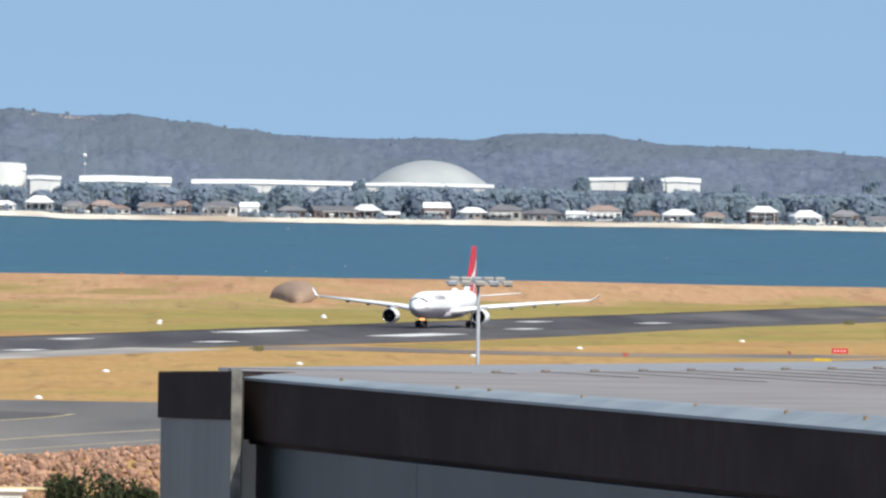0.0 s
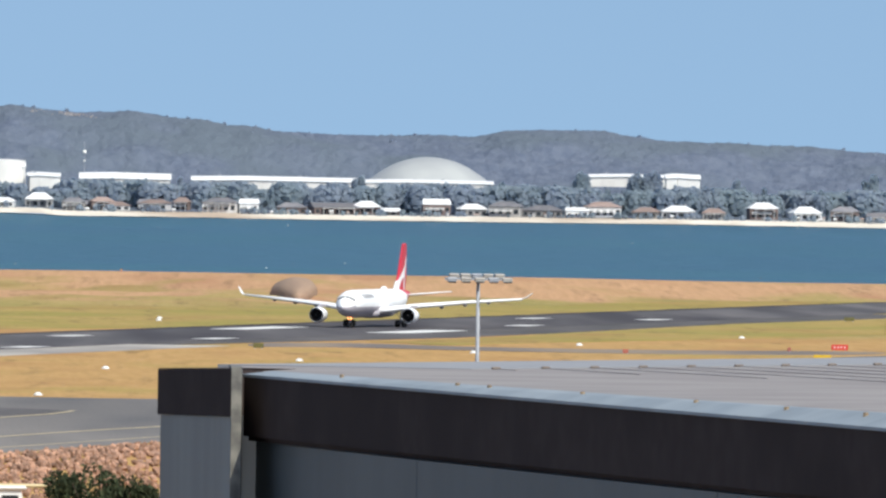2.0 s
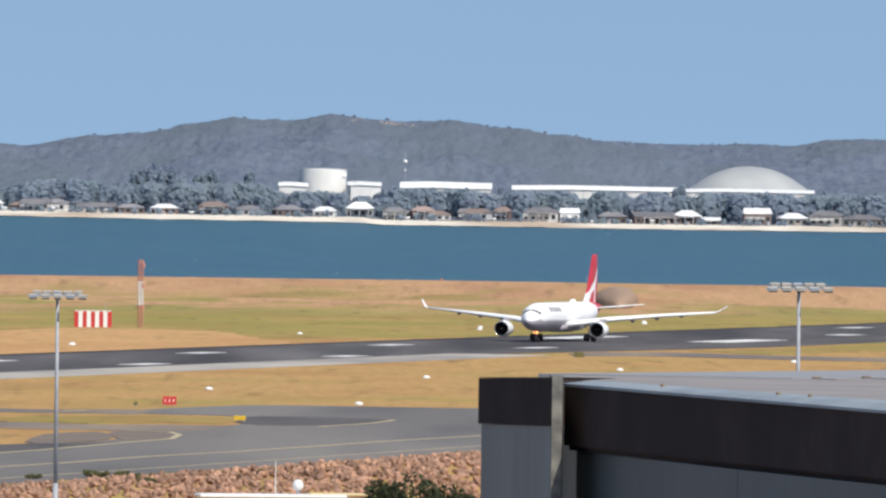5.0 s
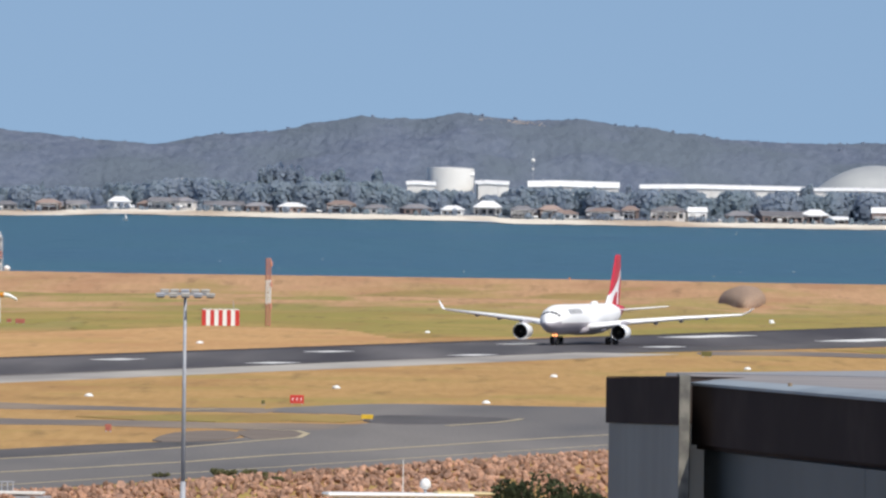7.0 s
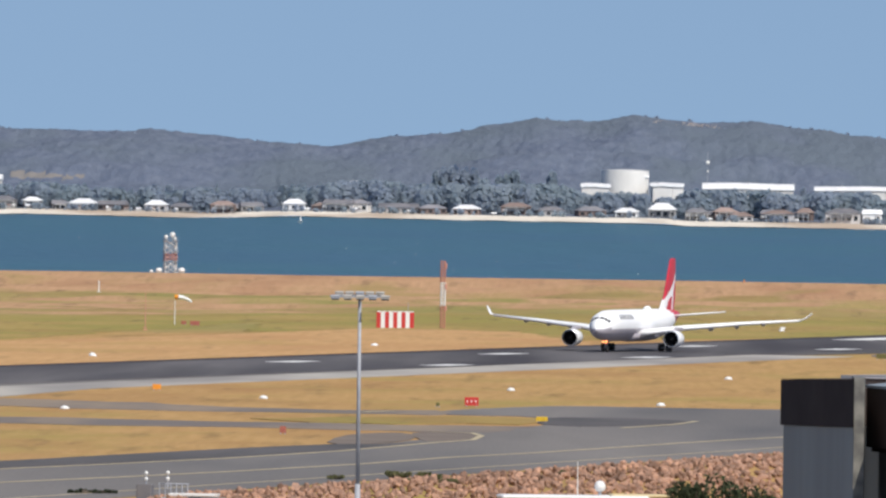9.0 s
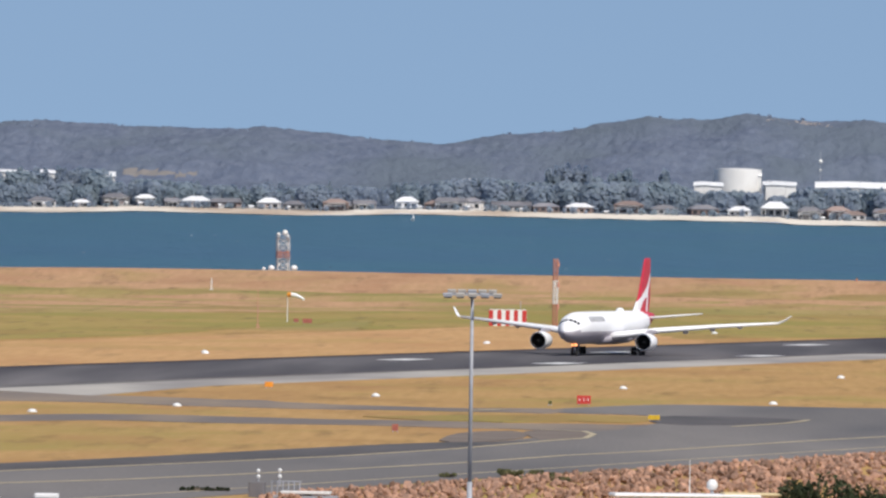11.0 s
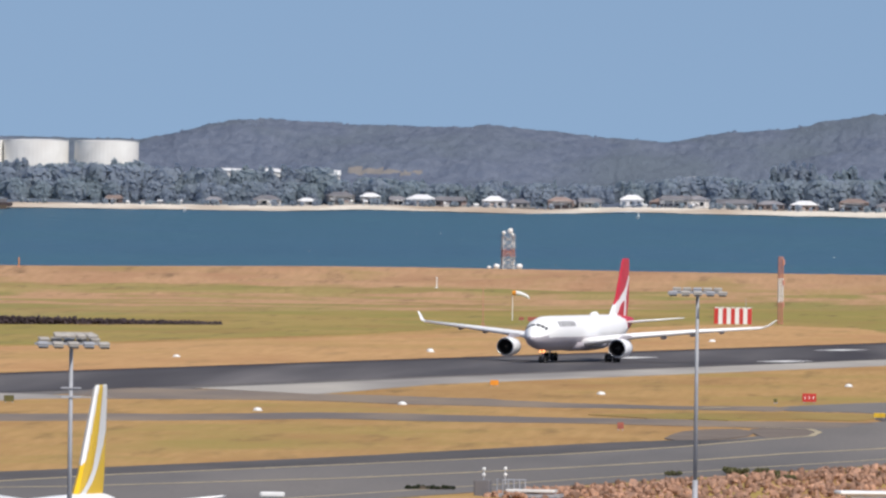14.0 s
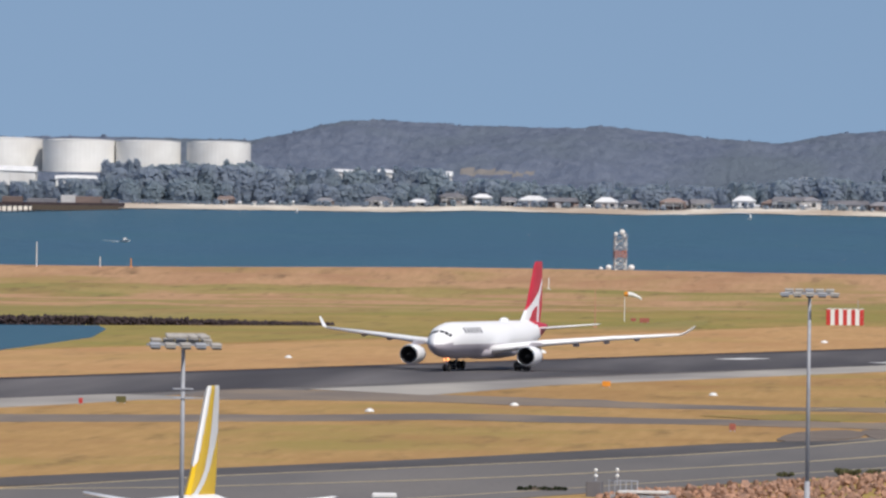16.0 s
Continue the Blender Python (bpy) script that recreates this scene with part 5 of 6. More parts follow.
def works_hall(x, y, z, w, d, h, rise, label, material=None):
    """Industrial hall with wall panels, a low gable roof and vents."""
    t = thing("works_hall", pose(x, y, z), label, "industrial hall", "works halls")
    n = max(3, int(w / 4))
    for i in range(n):
        bm = bmesh.new()
        box(bm, (0, 0, h / 2 - 1.0), (w / n * 0.985, d, h + 2.0), 0, 0.03)
        p = part("wall_panel", bm, material or OFFWHITE, t)
        p.matrix_basis = pose(-w / 2 + w / n * (i + 0.5), 0, 0)
    bm = bmesh.new()
    prof = [(-d / 2 - 0.4, h), (-d / 4, h + rise * 0.7), (0, h + rise), (d / 4, h + rise * 0.7), (d / 2 + 0.4, h), (d / 2 + 0.4, h - 0.25), (-d / 2 - 0.4, h - 0.25)]
    loft(bm, [[(-w / 2 - 0.3, py, pz) for py, pz in prof], [(-w / 6, py, pz + 0.25) for py, pz in prof], [(w / 4, py, pz) for py, pz in prof], [(w / 2 + 0.3, py, pz - 0.1) for py, pz in prof]])
    part("roof", bm, ROOF_WHITE, t, "white sheet roof")
    for i in range(max(1, n // 3)):
        bm = bmesh.new()
        box(bm, (0, 0, 0), (1.0, 1.0, 0.6), 0, 0.05)
        p = part("roof_vent", bm, GALV, t)
        p.matrix_basis = pose(-w / 3 + i * w / max(1, n // 3) * 0.66, 0, h + rise + 0.1)


HALL = "long low white works hall behind shore trees"
for (x, y, z), w, h, rise in (
        ((96.07, 4680.0, 25.82), 56.55, 1.56, 1.36), ((44.77, 4680.0, 25.96), 31.20, 1.56, 1.95), ((16.70, 4680.0, 24.83), 11.31, 3.51, 0.97),
        ((4.40, 4690.0, 26.22), 11.72, 5.08, 1.17), ((149.80, 4682.0, 26.49), 43.89, 0.78, 0.98), ((224.40, 4690.0, 28.60), 38.00, 1.50, 0.90),
        ((236.88, 4672.0, 24.48), 11.68, 5.45, 1.36), ((-7.84, 4674.0, 24.13), 9.74, 3.51, 1.17), ((16.89, 4672.0, 24.65), 10.12, 3.50, 0.97),
        ((-218.77, 4690.0, 25.89), 10.94, 1.95, 1.56), ((-236.93, 4700.0, 27.61), 8.22, 0.98, 0.98), ((-250.68, 4700.0, 28.02), 12.93, 0.59, 0.78),
        ((-339.26, 4670.0, 24.03), 19.46, 1.17, 0.97), ((-365.17, 4676.0, 24.46), 17.54, 3.12, 1.56), ((-324.64, 4684.0, 28.52), 11.71, 0.78, 0.59), ((-90.01, 4690.0, 27.54), 5.47, 0.59, 0.39)):
    works_hall(x, y, z, w, 9.0, h, rise, HALL)

# aerial with a pale ball on the hillside
x, y, z = (30.81, 4700.0, 31.05)
m = thing("aerial_mast", pose(x, y, z - 2), "thin aerial mast with pale round aerials on the hillside", "mast")
bm = bmesh.new()
tube(bm, (0, 0, 0), (0, 0, 11), 0.10, 0.06)
part("shaft", bm, GALV, m)
for zz, r in ((7.4, 0.75), (4.4, 0.4)):
    bm = bmesh.new()
    bmesh.ops.create_uvsphere(bm, u_segments=12, v_segments=8, radius=r, matrix=Matrix.Translation((0, -0.3, zz)))
    part("round_aerial", bm, OFFWHITE, m, smooth=True)


def house(x, w, h, style, turn, seed):
    """Shore house: walls, hipped or gabled roof, windows, door and veranda."""
    rn = random.Random(seed)
    z = shore_z(x) + 1.5
    names = {"w": ("white roof", ROOF_WHITE), "g": ("grey tiled roof", ROOF_GREY), "t": ("tan tiled roof", ROOF_TAN)}
    m = thing("house", pose(x, SHORE_Y + 34 + rn.uniform(-6, 6), z, 0, 0, turn), f"low shore house with a {names[style][0]} behind the beach", "house", "shore houses")
    two = rn.random() < 0.4
    d, wall_h = w * 0.7, h * (0.95 if two else 0.62)
    bm = bmesh.new()
    box(bm, (0, 0, wall_h / 2 - 0.5), (w, d, wall_h + 1.0), 0, 0.02)
    part("wall", bm, WHITE if style == "w" and rn.random() < 0.5 else RENDER_WALL if rn.random() < 0.65 else BRICK_WALL, m)
    bm = bmesh.new()
    o, rise = 0.35, h * 0.5
    hip = w * 0.28 if rn.random() < 0.7 else 0.02
    loft(bm, [[(-w / 2 - o, -d / 2 - o, wall_h), (w / 2 + o, -d / 2 - o, wall_h), (w / 2 + o, d / 2 + o, wall_h), (-w / 2 - o, d / 2 + o, wall_h)],
              [(-w / 2 - o, -d / 2 - o, wall_h + 0.12), (w / 2 + o, -d / 2 - o, wall_h + 0.12), (w / 2 + o, d / 2 + o, wall_h + 0.12), (-w / 2 - o, d / 2 + o, wall_h + 0.12)],
              [(-w / 2 + hip, -0.05, wall_h + rise), (w / 2 - hip, -0.05, wall_h + rise), (w / 2 - hip, 0.05, wall_h + rise), (-w / 2 + hip, 0.05, wall_h + rise)]])
    roof = part("roof", bm, names[style][1], m, names[style][0])
    if rn.random() < 0.4:
        bm = bmesh.new()
        box(bm, (w * 0.2, 0.1, wall_h + rise * 0.9), (0.4, 0.4, 0.8))
        part("chimney", bm, BRICK_WALL, roof)
    if two:
        bm = bmesh.new()
        box(bm, (-w * 0.1, -d / 2 - 0.5, wall_h * 0.52), (w * 0.72, 1.0, 0.12))
        box(bm, (-w * 0.1, -d / 2 - 0.95, wall_h * 0.66), (w * 0.72, 0.06, 0.30))
        part("balcony", bm, WHITE, m, "white balcony")
    n = max(2, int(w / 2.2))
    for i in range(n):
        win = part("window", box(bmesh.new(), (0, 0, 0), (w / n * 0.55, 0.10, wall_h * 0.5)), GLASS_DARK, m)
        win.matrix_basis = pose(-w / 2 + w / n * (i + 0.5), -d / 2 - 0.02, wall_h * 0.5)
    if rn.random() < 0.6:
        bm = bmesh.new()
        box(bm, (0, -d / 2 - 1.0, wall_h * 0.92), (w * 0.7, 1.9, 0.12))
        for k in (-0.33, 0, 0.33):
            box(bm, (k * w, -d / 2 - 1.8, wall_h * 0.45), (0.12, 0.12, wall_h * 0.95))
        part("veranda", bm, WHITE, m, "white veranda")


HOUSES = [
    (-182.9, 8.88, 3.3, "w"), (-157.6, 7.34, 3.4, "w"), (-110.8, 7.72, 3.6, "w"), (-235.5, 9.27, 3.0, "g"), (-210.4, 8.88, 3.0, "g"), (-172.7, 9.65, 2.9, "g"), (-149.5, 6.95, 2.7, "g"),
    (-135.0, 8.69, 2.8, "t"), (-125.3, 7.72, 2.8, "g"), (-95.4, 10.04, 2.8, "g"), (-75.1, 11.59, 2.8, "g"), (-253.9, 5.79, 2.4, "g"), (-222.0, 5.79, 2.2, "w"), (-287.8, 5.02, 2.4, "t"),
    (-51.6, 8.88, 3.0, "w"), (-34.9, 10.04, 3.0, "t"), (-23.0, 8.88, 2.9, "g"), (-9.5, 9.65, 3.2, "g"), (3.1, 7.34, 3.0, "w"), (15.1, 9.27, 4.6, "w"), (32.1, 8.88, 3.0, "g"), (41.7, 7.72, 2.8, "t"), (53.7, 8.88, 2.8, "g"),
    (-132.1, 8.88, 2.8, "g"), (-75.1, 13.52, 3.0, "g"), (-63.5, 8.88, 2.8, "g"), (-89.6, 9.65, 2.9, "g"), (-100.2, 8.50, 2.7, "t"),
    (26.8, 7.72, 3.0, "g"), (36.5, 7.72, 3.2, "t"), (54.8, 9.65, 2.8, "t"), (77.0, 11.59, 3.4, "g"), (86.7, 6.56, 3.4, "w"), (101.2, 9.65, 3.4, "g"), (115.7, 16.41, 3.6, "g"), (126.9, 8.88, 4.2, "w"), (135.0, 6.56, 2.2, "w"),
    (150.8, 9.27, 4.0, "w"), (163.0, 9.27, 3.8, "w"), (174.6, 10.81, 3.6, "g"), (187.2, 13.52, 3.6, "g"), (198.8, 7.72, 2.4, "w"), (207.7, 11.59, 3.8, "t"), (222.4, 8.50, 3.4, "t"), (233.6, 10.81, 4.0, "w"), (245.6, 7.72, 3.4, "t"), (262.7, 9.65, 4.2, "w"), (277.0, 9.65, 4.4, "w"), (290.8, 9.27, 3.6, "g"), (301.4, 6.95, 3.0, "g")]
rnd = random.Random(77)
x = -232.0
while x < 305:                                  # smaller houses fill the row where there is room
    x += rnd.uniform(3.0, 7.5)
    w = rnd.uniform(4.2, 6.5)
    if all(abs(x - o[0]) > (w + o[1]) / 2 + 0.6 for o in HOUSES):
        HOUSES.append((x, w, rnd.uniform(2.4, 3.8), rnd.choice("wwgtg")))
for i, (x, w, h, st) in enumerate(HOUSES):
    house(x, w, h, st, (i * 37) % 30 - 15, i)


def shed(x, k):
    m = thing("beach_shed", pose(x, SHORE_Y + 24 + (k % 5), shore_z(x) + 1.3, 0, 0, (k * 53) % 40 - 20), "small pale shed at the top of the beach", "shed", "beach sheds")
    w, h = 0.8 + (k * 7 % 10) * 0.11, 0.7 + (k * 3 % 7) * 0.09
    part("wall", box(bmesh.new(), (0, 0, h / 2 - 0.3), (w, 1.2, h + 0.6), 0, 0.02), RENDER_WALL, m)
    bm = bmesh.new()
    loft(bm, [[(-w / 2 - 0.1, -0.75, h), (w / 2 + 0.1, -0.75, h), (w / 2 + 0.1, 0.75, h), (-w / 2 - 0.1, 0.75, h)], [(-w / 2 - 0.1, -0.03, h + 0.45), (w / 2 + 0.1, -0.03, h + 0.45), (w / 2 + 0.1, 0.03, h + 0.45), (-w / 2 - 0.1, 0.03, h + 0.45)]])
    part("roof", bm, (ROOF_WHITE, ROOF_GREY, ROOF_WHITE, ROOF_TAN)[k % 4], m)


rnd = random.Random(31)
for k in range(64):
    shed(rnd.uniform(-290, 310), k)

# wharf at the works
x, y, z = (-343.52, 4585.0, 15.25)
m = thing("wharf", pose(x, y, z), "long dark timber wharf at the water's edge", "wharf")
L = 47.76
part("deck", box(bmesh.new(), (0, 0, 1.15), (L, 8, 1.3), 0, 0.1), DARK_ROCK, m)
part("fender", box(bmesh.new(), (L * 0.16, -4.2, 0.0), (L * 0.62, 0.4, 1.8), 0, 0.06), BARK, m, "dark timber fender wall")
for i in range(26):
    bm = bmesh.new()
    tube(bm, (0, 0, -3), (0, 0, 1.4), 0.22)
    p = part("pile", bm, DARK_ROCK, m)
    p.matrix_basis = pose(-L / 2 + L * (i + 0.5) / 26, -3.6, 0)
for dx, w, h, mt in ((-14, 7, 2.0, BRICK_WALL), (-4, 10, 1.4, ROOF_GREY), (5, 5, 2.6, RENDER_WALL), (12, 9, 2.2, BRICK_WALL), (19, 6, 1.4, ROOF_GREY)):
    part("wharf_shed", box(bmesh.new(), (dx, 0.5, 1.75 + h / 2), (w, 4, h), 0, 0.1), mt, m)


def sail_boat(x, y, z, h):
    m = thing("sailing_boat", pose(x, y, z), "tiny white sailing boat on the bay", "boat", "boats on the bay")
    bm = bmesh.new()
    loft(bm, [[(-h * 0.35, -0.05, 0.5), (-h * 0.35, 0.05, 0.5), (-h * 0.3, 0.0, 0.1)], [(0, -0.5, 0.5), (0, 0.5, 0.5), (0, 0.0, -0.15)], [(h * 0.3, -0.35, 0.5), (h * 0.3, 0.35, 0.5), (h * 0.28, 0.0, 0.0)]])
    part("hull", bm, WHITE, m)
    bm = bmesh.new()
    loft(bm, [[(-h * 0.02, -0.03, 0.7), (h * 0.28, -0.03, 0.7), (0.0, -0.03, h)], [(-h * 0.02, 0.03, 0.7), (h * 0.28, 0.03, 0.7), (0.0, 0.03, h)]])
    part("sail", bm, WHITE, m, "white sail")
    part("mast", tube(bmesh.new(), (0, 0, 0.3), (0, 0, h * 1.03), 0.05), GALV, m)


def water_z(x, y):
    k = (y - 3400) / (SHORE_Y + 15 - 3400)
    return -3.5 + (shore_z(x) + 3.3) * k


for (x, y, z), h in (((-105.52, 4500.0, 13.97), 2.4), ((-259.63, 4560.0, 14.45), 1.8), ((96.79, 4480.0, 13.83), 0.9)):
    sail_boat(x, y, water_z(x, y), h)
x, y = -283.6, 4076.0
motor_boat = m = thing("motor_boat", pose(x, y, water_z(x, y)), "small white motor boat trailing a short wake", "boat", "boats on the bay")
bm = bmesh.new()
loft(bm, [[(-1.4, -0.6, 0.5), (-1.4, 0.6, 0.5), (-1.4, 0, 0)], [(0.6, -0.6, 0.6), (0.6, 0.6, 0.6), (0.6, 0, 0)], [(1.6, -0.05, 0.8), (1.6, 0.05, 0.8), (1.5, 0, 0.4)]])
part("hull", bm, WHITE, m)
part("cabin", box(bmesh.new(), (-0.2, 0, 0.9), (1.0, 0.9, 0.6), 0, 0.1), OFFWHITE, m)
bm = bmesh.new()
for i in range(14):
    bmesh.ops.create_icosphere(bm, subdivisions=1, radius=0.28 - i * 0.012, matrix=Matrix.Translation((-1.7 - i * 0.42, 0.2 * math.sin(i * 2.1), 0.14 + 0.05 * i * 0.4)) @ Matrix.Diagonal((1.6, 1.6, 0.35, 1)))
part("wake_foam", bm, WHITE, m, "white foam")

# ---- foreground: river bank things ----
def tree(x, y, ztop, spread, seed, label, name="tree", leaf=None):
    rn = random.Random(seed)
    z0 = ground_z(x, y)
    h = ztop - z0
    m = thing(name, pose(x, y, z0 - 0.05), label, "tree" if h > 3 else "shrub")
    bm = bmesh.new()
    tube(bm, (0, 0, 0), (0.15, 0, h * 0.4), 0.28, 0.2, 8)
    for i in range(6):
        a = i * 1.05 + rn.random()
        tube(bm, (0.1, 0, h * 0.3), (math.cos(a) * spread * 0.5, math.sin(a) * spread * 0.5, h * rn.uniform(0.6, 0.85)), 0.14, 0.05, 6)
    part("trunk", bm, BARK, m)
    verts, faces = [], []
    lobes = [(rn.uniform(-0.75, 0.75) * spread, rn.uniform(-0.5, 0.5) * spread, rn.uniform(0.45, 0.80) * h, min(0.3 * h, rn.uniform(0.22, 0.42) * spread)) for _ in range(14)] + [(0, 0, h * 0.78, 0.2 * h)]
    for i in range(int(2600 * min(1.5, spread / 3))):
        lx, ly, lz, lr = rn.choice(lobes)
        d = Vector((rn.gauss(0, 1), rn.gauss(0, 1), rn.gauss(0, 1))).normalized() * lr * rn.uniform(0.6, 1.08)
        c = Vector((lx, ly, lz)) + d * Vector((1, 1, 0.8)).length / 1.62
        s = rn.uniform(0.10, 0.24) * min(1.0, 0.35 + h / 6)
        e = Euler((rn.random() * 6, rn.random() * 6, rn.random() * 6)).to_matrix()
        k = len(verts)
        for q in ((-1.4, -0.5, 0), (0, -0.8, 0.3), (1.4, 0.2, 0), (0.2, 0.8, -0.2)):
            verts.append(tuple(c + e @ (Vector(q) * s)))
        faces.append((k, k + 1, k + 2, k + 3))
    me = bpy.data.meshes.new("crown")
    me.from_pydata(verts, [], faces)
    me.materials.append(leaf or LEAF)
    ob = new("crown", me)
    ob.parent = m


x, y, z = (9.10, 1240.0, 4.94)
tree(x, y, z, 4.3, 1, "dense dark green tree on the river bank")
x, y, z = (12.43, 1236.0, 4.09)
tree(x, y, z, 2.6, 2, "dense dark green tree on the river bank")
x, y, z = (-50.90, 1330.0, 0.48)
tree(x, y, z, 3.4, 5, "low dark green shrub on the river bank")
x, y, z = (-51.43, 1330.0, 0.36)
tree(x, y, z, 3.0, 6, "low dark green shrub on the river bank")
for i, (px, py, pz) in enumerate(((-21.95, 1420.0, 0.30), (-17.15, 1425.0, 0.02), (-20.27, 1435.0, 0.05), (-17.43, 1425.0, -0.13), (-5.74, 1470.0, 0.04), (-23.61, 1440.0, 0.04), (-29.41, 1430.0, -0.06), (-22.66, 1440.0, -0.26), (-18.32, 1430.0, -0.22))):
    gx, gy = px * 0.981, py * 0.981
    tree(gx, gy, ground_z(gx, gy) + 0.55 + 0.15 * (i % 3), 0.65 + 0.18 * (i % 4), 20 + i, "small scrubby bush among the bank rocks", "bush", SCRUB_LEAF)


def river_boat(x, y, ztop):
    """Boat whose white cabin roof, dome and whip aerial show."""
    z0 = ground_z(x, y)
    m = thing("river_boat", pose(x, y, z0, 0, 0, 8), "white cabin boat with a domed aerial on its roof", "boat")
    h = ztop - z0
    bm = bmesh.new()
    loft(bm, [[(-9, -2.2, 2.0), (-9, 2.2, 2.0), (-8.6, 1.6, 0), (-8.6, -1.6, 0)], [(4, -2.4, 2.2), (4, 2.4, 2.2), (4, 1.7, 0), (4, -1.7, 0)], [(10.5, -0.2, 2.9), (10.5, 0.2, 2.9), (9.5, 0.1, 0.2), (9.5, -0.1, 0.2)]])
    part("hull", bm, WHITE, m)
    bm = bmesh.new()
    loft(bm, [[(-7.2, -2, 1.9), (6.6, -2, 1.9), (6.6, 2, 1.9), (-7.2, 2, 1.9)], [(-6.6, -1.8, h - 0.4), (5.4, -1.8, h - 0.4), (5.4, 1.8, h - 0.4), (-6.6, 1.8, h - 0.4)]])
    part("cabin", bm, OFFWHITE, m)
    part("cabin_roof", box(bmesh.new(), (-0.9, 0, h - 0.22), (13.6, 4.3, 0.36), 0, 0.14), WHITE, m, "white cabin roof")
    part("roof_hatch", box(bmesh.new(), (5.2, 0, h - 0.05), (5.4, 3.2, 0.3), 0, 0.12), mat("cream_panel", (0.62, 0.50, 0.28), (0.56, 0.45, 0.26), 1.0, 0.7), m)
    bm = bmesh.new()
    lathe(bm, [(0.3, 0), (0.52, 0.25), (0.5, 0.6), (0.3, 0.88), (0.03, 0.98)], 18, "Z", True)
    d = part("dome_aerial", bm, WHITE, m, "white domed aerial", True)
    d.matrix_basis = pose(1.6, 0, h + 0.35)
    part("dome_post", tube(bmesh.new(), (1.6, 0, h - 0.1), (1.6, 0, h + 0.4), 0.15), GALV, m)
    part("whip_aerial", tube(bmesh.new(), (-0.4, 0.5, h - 0.1), (-0.4, 0.5, h + 3.0), 0.05, 0.03), WHITE, m)
    for i in range(6):
        w = part("cabin_window", box(bmesh.new(), (-5.6 + i * 2.0, -1.95, h - 1.3), (1.5, 0.12, 0.8)), GLASS_DARK, m)


x, y, z = (-2.92, 1240.0, 2.67)
river_boat(x, y, z)


def jetty(x, y, ztop):
    z0 = ground_z(x, y)
    h = ztop - z0
    m = thing("jetty_light", pose(x, y, z0, 0, 0, -6), "small jetty platform with rails and two white beacon posts", "jetty")
    part("deck", box(bmesh.new(), (1.2, 0, h - 1.2), (7.2, 3.2, 0.3)), GALV, m)
    part("hut", box(bmesh.new(), (-2.9, 0, h - 0.7), (1.5, 1.6, 1.9), 0, 0.08), ROOF_GREY, m, "dark grey hut")
    part("sloped_roof", box(bmesh.new(), (1.9, -0.3, h - 0.75), (4.8, 2.4, 0.28), 0, 0.06), OFFWHITE, m)
    for i in range(8):
        p = part("pile", tube(bmesh.new(), (0, 0, -0.2), (0, 0, h - 1.2), 0.2), DARK_ROCK, m)
        p.matrix_basis = pose(-2.2 + i * 0.95, -1.3 if i % 2 else 1.3, 0)
    for i in range(6):
        p = part("rail_post", tube(bmesh.new(), (0, 0, 0), (0, 0, 1.3), 0.05), GALV, m)
        p.matrix_basis = pose(-1.6 + i * 0.55, 0.8, h - 1.0)
    part("rail", tube(bmesh.new(), (-1.7, 0.8, h + 0.28), (1.3, 0.8, h + 0.28), 0.05), GALV, m)
    for dx, hh in ((-2.8, 1.6), (-0.7, 1.7)):
        b = part("beacon_post", tube(bmesh.new(), (dx, 0, h - 0.2), (dx, 0, h + hh * 0.7), 0.07), GALV, m)
        for zz in (hh * 0.45, hh * 0.8):
            bm = bmesh.new()
            bmesh.ops.create_uvsphere(bm, u_segments=10, v_segments=8, radius=0.19, matrix=Matrix.Translation((dx, 0, h + zz)))
            part("beacon", bm, WHITE, b, "white beacon lamp", True)


x, y, z = (-42.49, 1310.0, 1.27)
jetty(x, y, z)
x, y, z = (-63.81, 1272.0, 1.06)
m = thing("white_tank_trailer", pose(x, y, ground_z(x, y)), "low white covered trailer beside the taxiway fence", "trailer")
hz = max(1.0, z - ground_z(x, y))
part("body", box(bmesh.new(), (0, 0, hz - 0.32), (2.3, 1.6, 0.5), 0, 0.12), WHITE, m)
part("chassis", box(bmesh.new(), (0, 0, (hz - 0.7) / 2), (2.0, 1.2, hz - 0.7)), STEEL, m)


# ---- foreground: dark-clad building corner with its flat sheet roof ----
ZR = 29.76
A, B1, B, C, D = (1.819, 149.65), (2.699, 152.90), (2.714, 146.75), (8.165, 118.36), (12.657, 167.37)
TRIM = [(2.56, 145.6), (2.67, 145.6), (2.69, 146.2), (2.562, 147.5)]
WB = 0.67
JOINTS = [B, (4.196, 138.28), (6.607, 125.86), C]


def wall_run(bm, p, q, z0, z1, thick, out):
    """Straight wall from p to q; out shifts its outer face along the outward normal."""
    p, q = Vector(p), Vector(q)
    d = (q - p).normalized()
    n = Vector((d.y, -d.x))
    if n.y > 0:
        n = -n
    a, b = p + n * out, q + n * out
    c, e = b - n * thick, a - n * thick
    slab(bm, [a, b, c, e], z0, z1)


def roof_z(x, y):
    """Height of the gently falling roof: level at its back edge, higher at the front."""
    p, q, c = Vector(B1), Vector(D), Vector(C)
    d = (q - p).normalized()
    n = Vector((d.y, -d.x))
    return ZR + 0.10 * ((Vector((x, y)) - p).dot(n) / (c - p).dot(n))


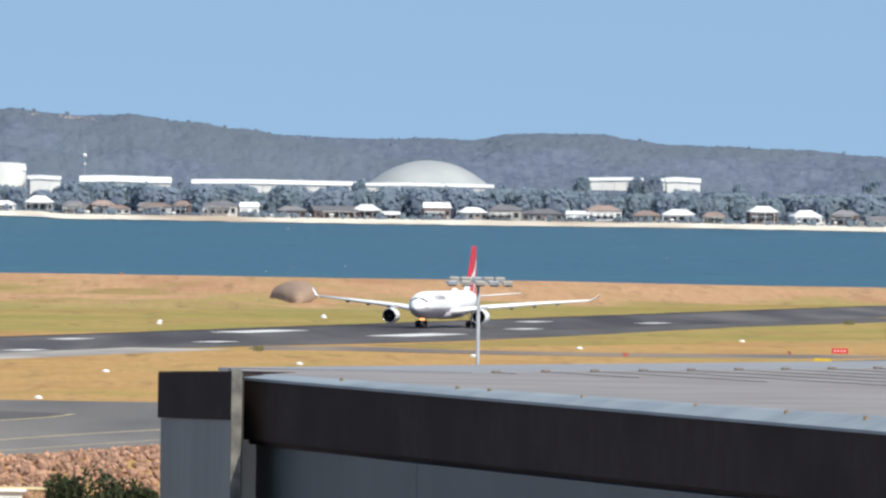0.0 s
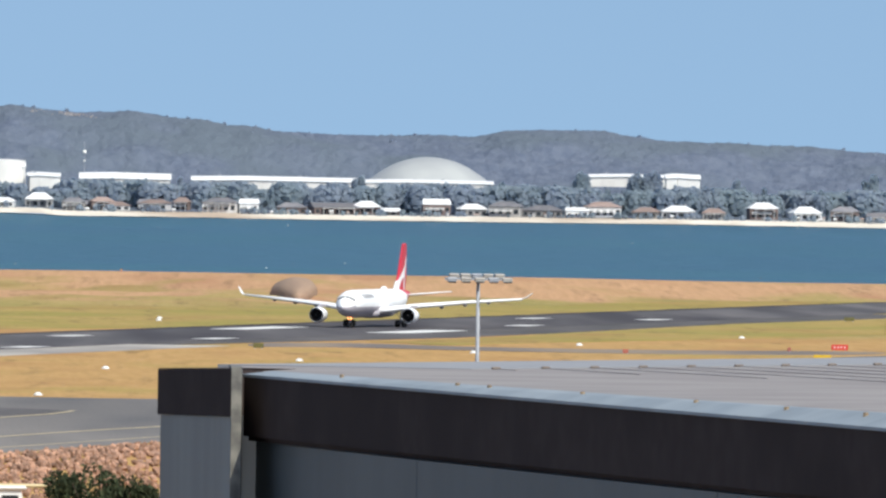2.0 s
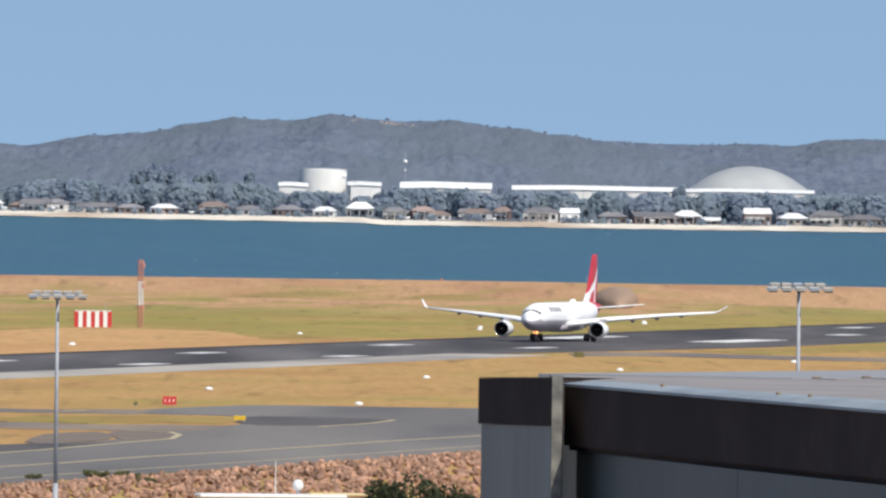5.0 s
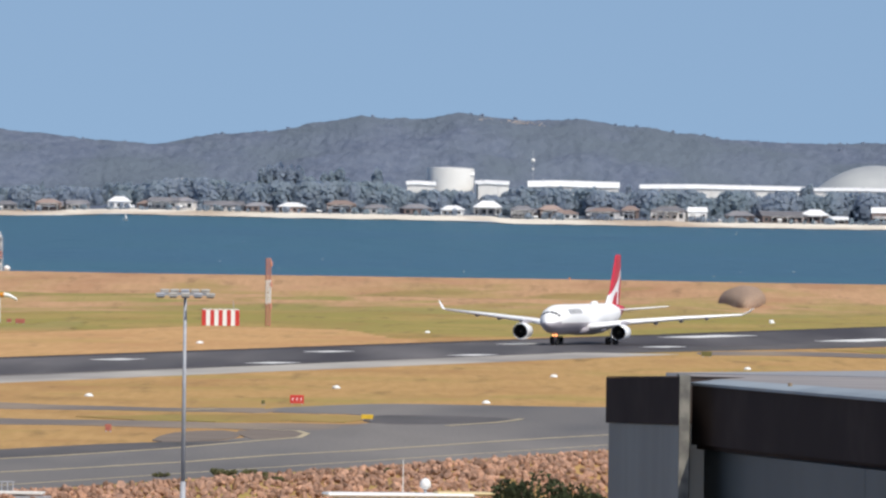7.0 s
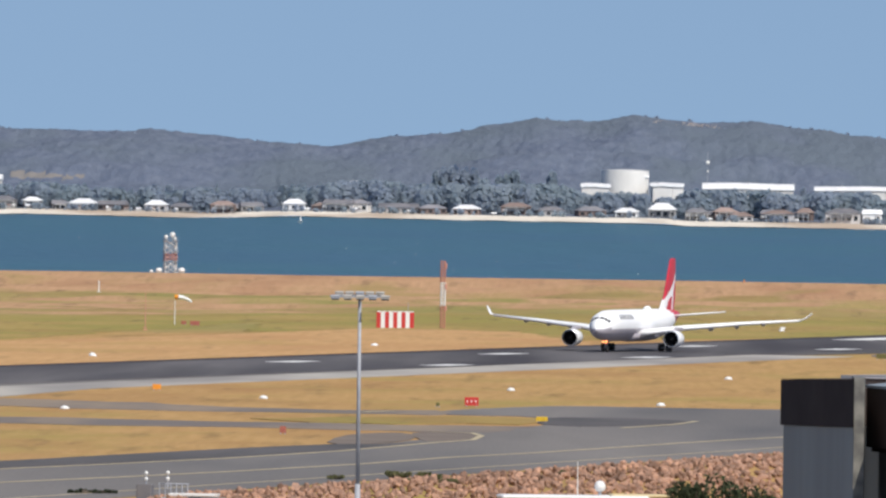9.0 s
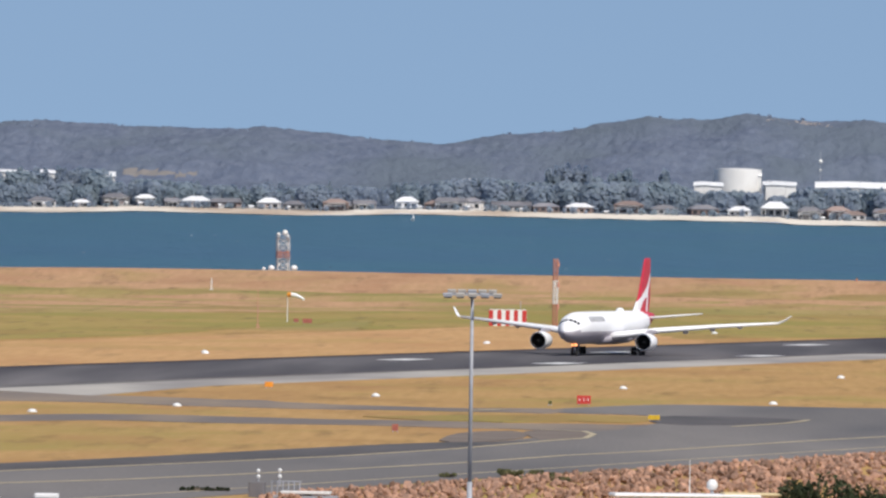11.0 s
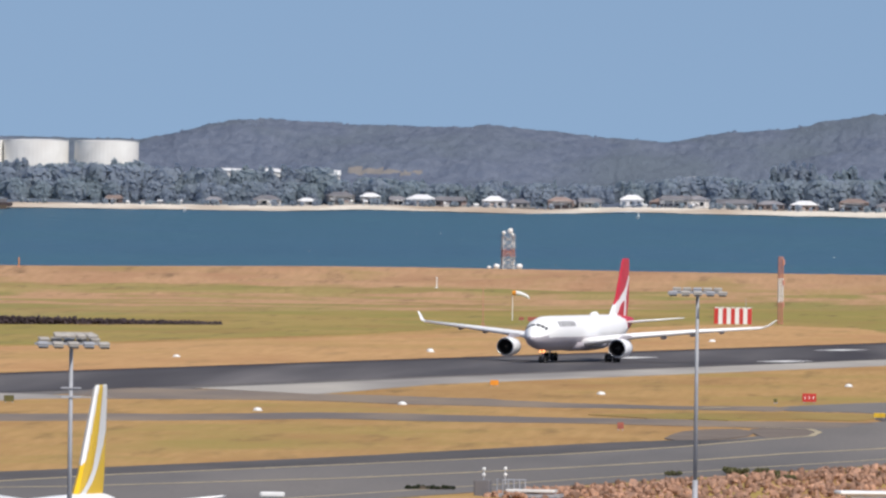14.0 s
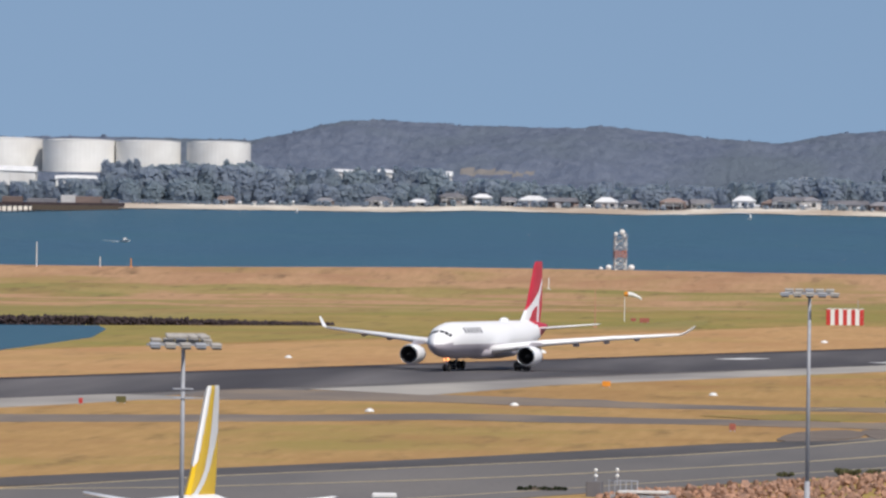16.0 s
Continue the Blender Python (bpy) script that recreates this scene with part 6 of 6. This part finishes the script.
def build_building():
    t = thing("clad_building", Matrix.Identity(4), "flat-roofed building with dark fascia and grey metal cladding", "building")
    b, c, p, q = Vector(B), Vector(C), Vector(B1), Vector(D)
    run = (c - b).normalized()
    inn = Vector((-run.y, run.x))
    if inn.x < 0:
        inn = -inn
    bi, ci = b + inn * 0.30, c + inn * 0.30
    outline = [p, q, ci, bi]
    bm = bmesh.new()
    loft(bm, [[(v.x, v.y, roof_z(v.x, v.y) - 0.12) for v in outline], [(v.x, v.y, roof_z(v.x, v.y)) for v in outline]])
    roof = part("roof", bm, ROOF_SHEET, t, "weathered brownish roof sheeting")
    # front fascia with its sloped flashing, then the cladding under it
    bm = bmesh.new()
    wall_run(bm, B, C, ZR - WB, ZR - 0.004, 0.2, 0.0)
    fascia = part("fascia", bm, FASCIA, t, "dark brown metal fascia")
    bm = bmesh.new()
    loft(bm, [[(v.x, v.y, z) for v, z in ((b - inn * 0.02, ZR - 0.03), (b - inn * 0.02, ZR), (bi + inn * 0.02, roof_z(bi.x, bi.y) + 0.02), (bi + inn * 0.02, ZR - 0.03))],
              [(v.x, v.y, z) for v, z in ((c - inn * 0.02, ZR - 0.03), (c - inn * 0.02, ZR), (ci + inn * 0.02, roof_z(ci.x, ci.y) + 0.02), (ci + inn * 0.02, ZR - 0.03))]])
    part("edge_flashing", bm, FLASHING, fascia, "pale zinc edge flashing")
    bm = bmesh.new()
    wall_run(bm, B, C, ZR - WB - 0.05, ZR - WB - 0.004, 0.12, -0.06)
    part("drip_edge", bm, FASCIA, fascia)
    for u, v in zip(JOINTS, JOINTS[1:]):
        u, v = Vector(u), Vector(v)
        e = (v - u).normalized() * 0.012
        bm = bmesh.new()
        wall_run(bm, u + e, v - e, 0.0, ZR - WB - 0.06, 0.25, -0.14)
        part("cladding_panel", bm, CLADDING, t, "grey metal cladding panel")
    # end column: its face runs from the far corner to the trim
    lf, rt = Vector(A), Vector((TRIM[0][0] - 0.004, TRIM[0][1] + 0.06))
    zc = 32.0 - (32.0 - ZR) * rt.y / lf.y
    back = Vector((0.95, 0.25)) * 1.6

    def end_block(inset, z0, drop):
        """Block behind the end face, with its top drop below the roof edge."""
        e = (rt - lf).normalized() * inset
        g = Vector((0.98, 0.18)) * inset
        pts = [(lf + e + g, ZR), (rt + g, zc), (rt + g + Vector((0.03, 0.9)), zc), (lf + e + g + back, ZR)]
        bm = bmesh.new()
        loft(bm, [[(p.x, p.y, zt + z0 if z0 > -5 else 0.0) for p, zt in pts], [(p.x, p.y, zt - drop) for p, zt in pts]])
        return bm

    part("end_fascia", end_block(0.0, -0.50, 0.0), FASCIA, t, "dark brown metal fascia")
    part("end_column", end_block(0.03, -10, 0.504), COLUMN, t, "pale grey metal-clad end column")
    bm = bmesh.new()
    slab(bm, TRIM, 0.0, zc + 0.03)
    part("corner_trim", bm, TRIM_LIGHT, t, "chipped pale corner trim")
    part("end_flashing", end_block(0.01, 0.004, -0.012), FASCIA, t)
    # back edge cap with brackets, seams down the roof
    bm = bmesh.new()
    d = (q - p).normalized()
    n = Vector((d.y, -d.x))
    loft(bm, [[(v.x, v.y, z) for v, z in ((o + n * 3.2, roof_z(*(o + n * 3.2)) + 0.008), (o, ZR + 0.012), (o - n * 0.2, ZR + 0.012), (o - n * 0.2, ZR - 0.1), (o + n * 3.2, ZR - 0.05))] for o in (p, q)])
    part("back_flashing", bm, mat("dull_zinc", (0.30, 0.30, 0.31), (0.26, 0.26, 0.275), 2.0, 0.6), roof, "pale zinc back flashing")
    k = 0
    while k * 1.04 < (q - p).length - 0.4:
        o = p + d * (0.35 + k * 1.04) + n * 3.3
        part("roof_bracket", box(bmesh.new(), (o.x, o.y, roof_z(o.x, o.y) + 0.012), (0.10, 0.2, 0.03), 0, 0.01), OLD_STRIP, roof)
        e = o + run * min(24.0, 1.0 + k * 3.5)
        bm = bmesh.new()
        w = d * 0.02
        loft(bm, [[(v.x, v.y, roof_z(v.x, v.y) + dz) for v, dz in ((g - w, -0.01), (g + w, -0.01), (g + w, 0.008), (g - w, 0.008))] for g in (o, e)])
        part("roof_seam", bm, ROOF_SHEET, roof)
        k += 1
    for f in (0.14, 0.33, 0.38, 0.52, 0.68, 0.80, 0.9):
        o = b + (c - b) * f + inn * 0.2
        z = ZR + (roof_z(o.x, o.y) - ZR) * 0.65
        part("flashing_bolt", tube(bmesh.new(), (o.x, o.y, z), (o.x, o.y, z + 0.05), 0.03, 0.025, 6), EARTH, t)
    # closing wall out of view
    bm = bmesh.new()
    wall_run(bm, q, p, 0.0, ZR - 0.14, 0.3, -0.3)
    part("back_wall", bm, CLADDING, t)


build_building()


# ---- what moves ----
def motions():
    """The airliner gathers speed along the runway towards the camera's side."""
    rows = []
    for i in range(33):
        t = i / 2
        s = 0.00091851 * t ** 4 - 0.0371346 * t ** 3 + 1.302237 * t ** 2 + 29.91722 * t - 277.8617
        rows.append((t, field_pose(-s, 0.0, 0.0)))
    walk(airliner, rows)
    # the motor boat crosses the bay at a steady pace
    end = motor_boat.matrix_basis.translation.copy()
    rows = []
    for t in (0, 4, 8, 12, 16):
        x = end.x - 3.5 * (16 - t)
        rows.append((t, pose(x, end.y, water_z(x, end.y))))
    walk(motor_boat, rows)


motions()
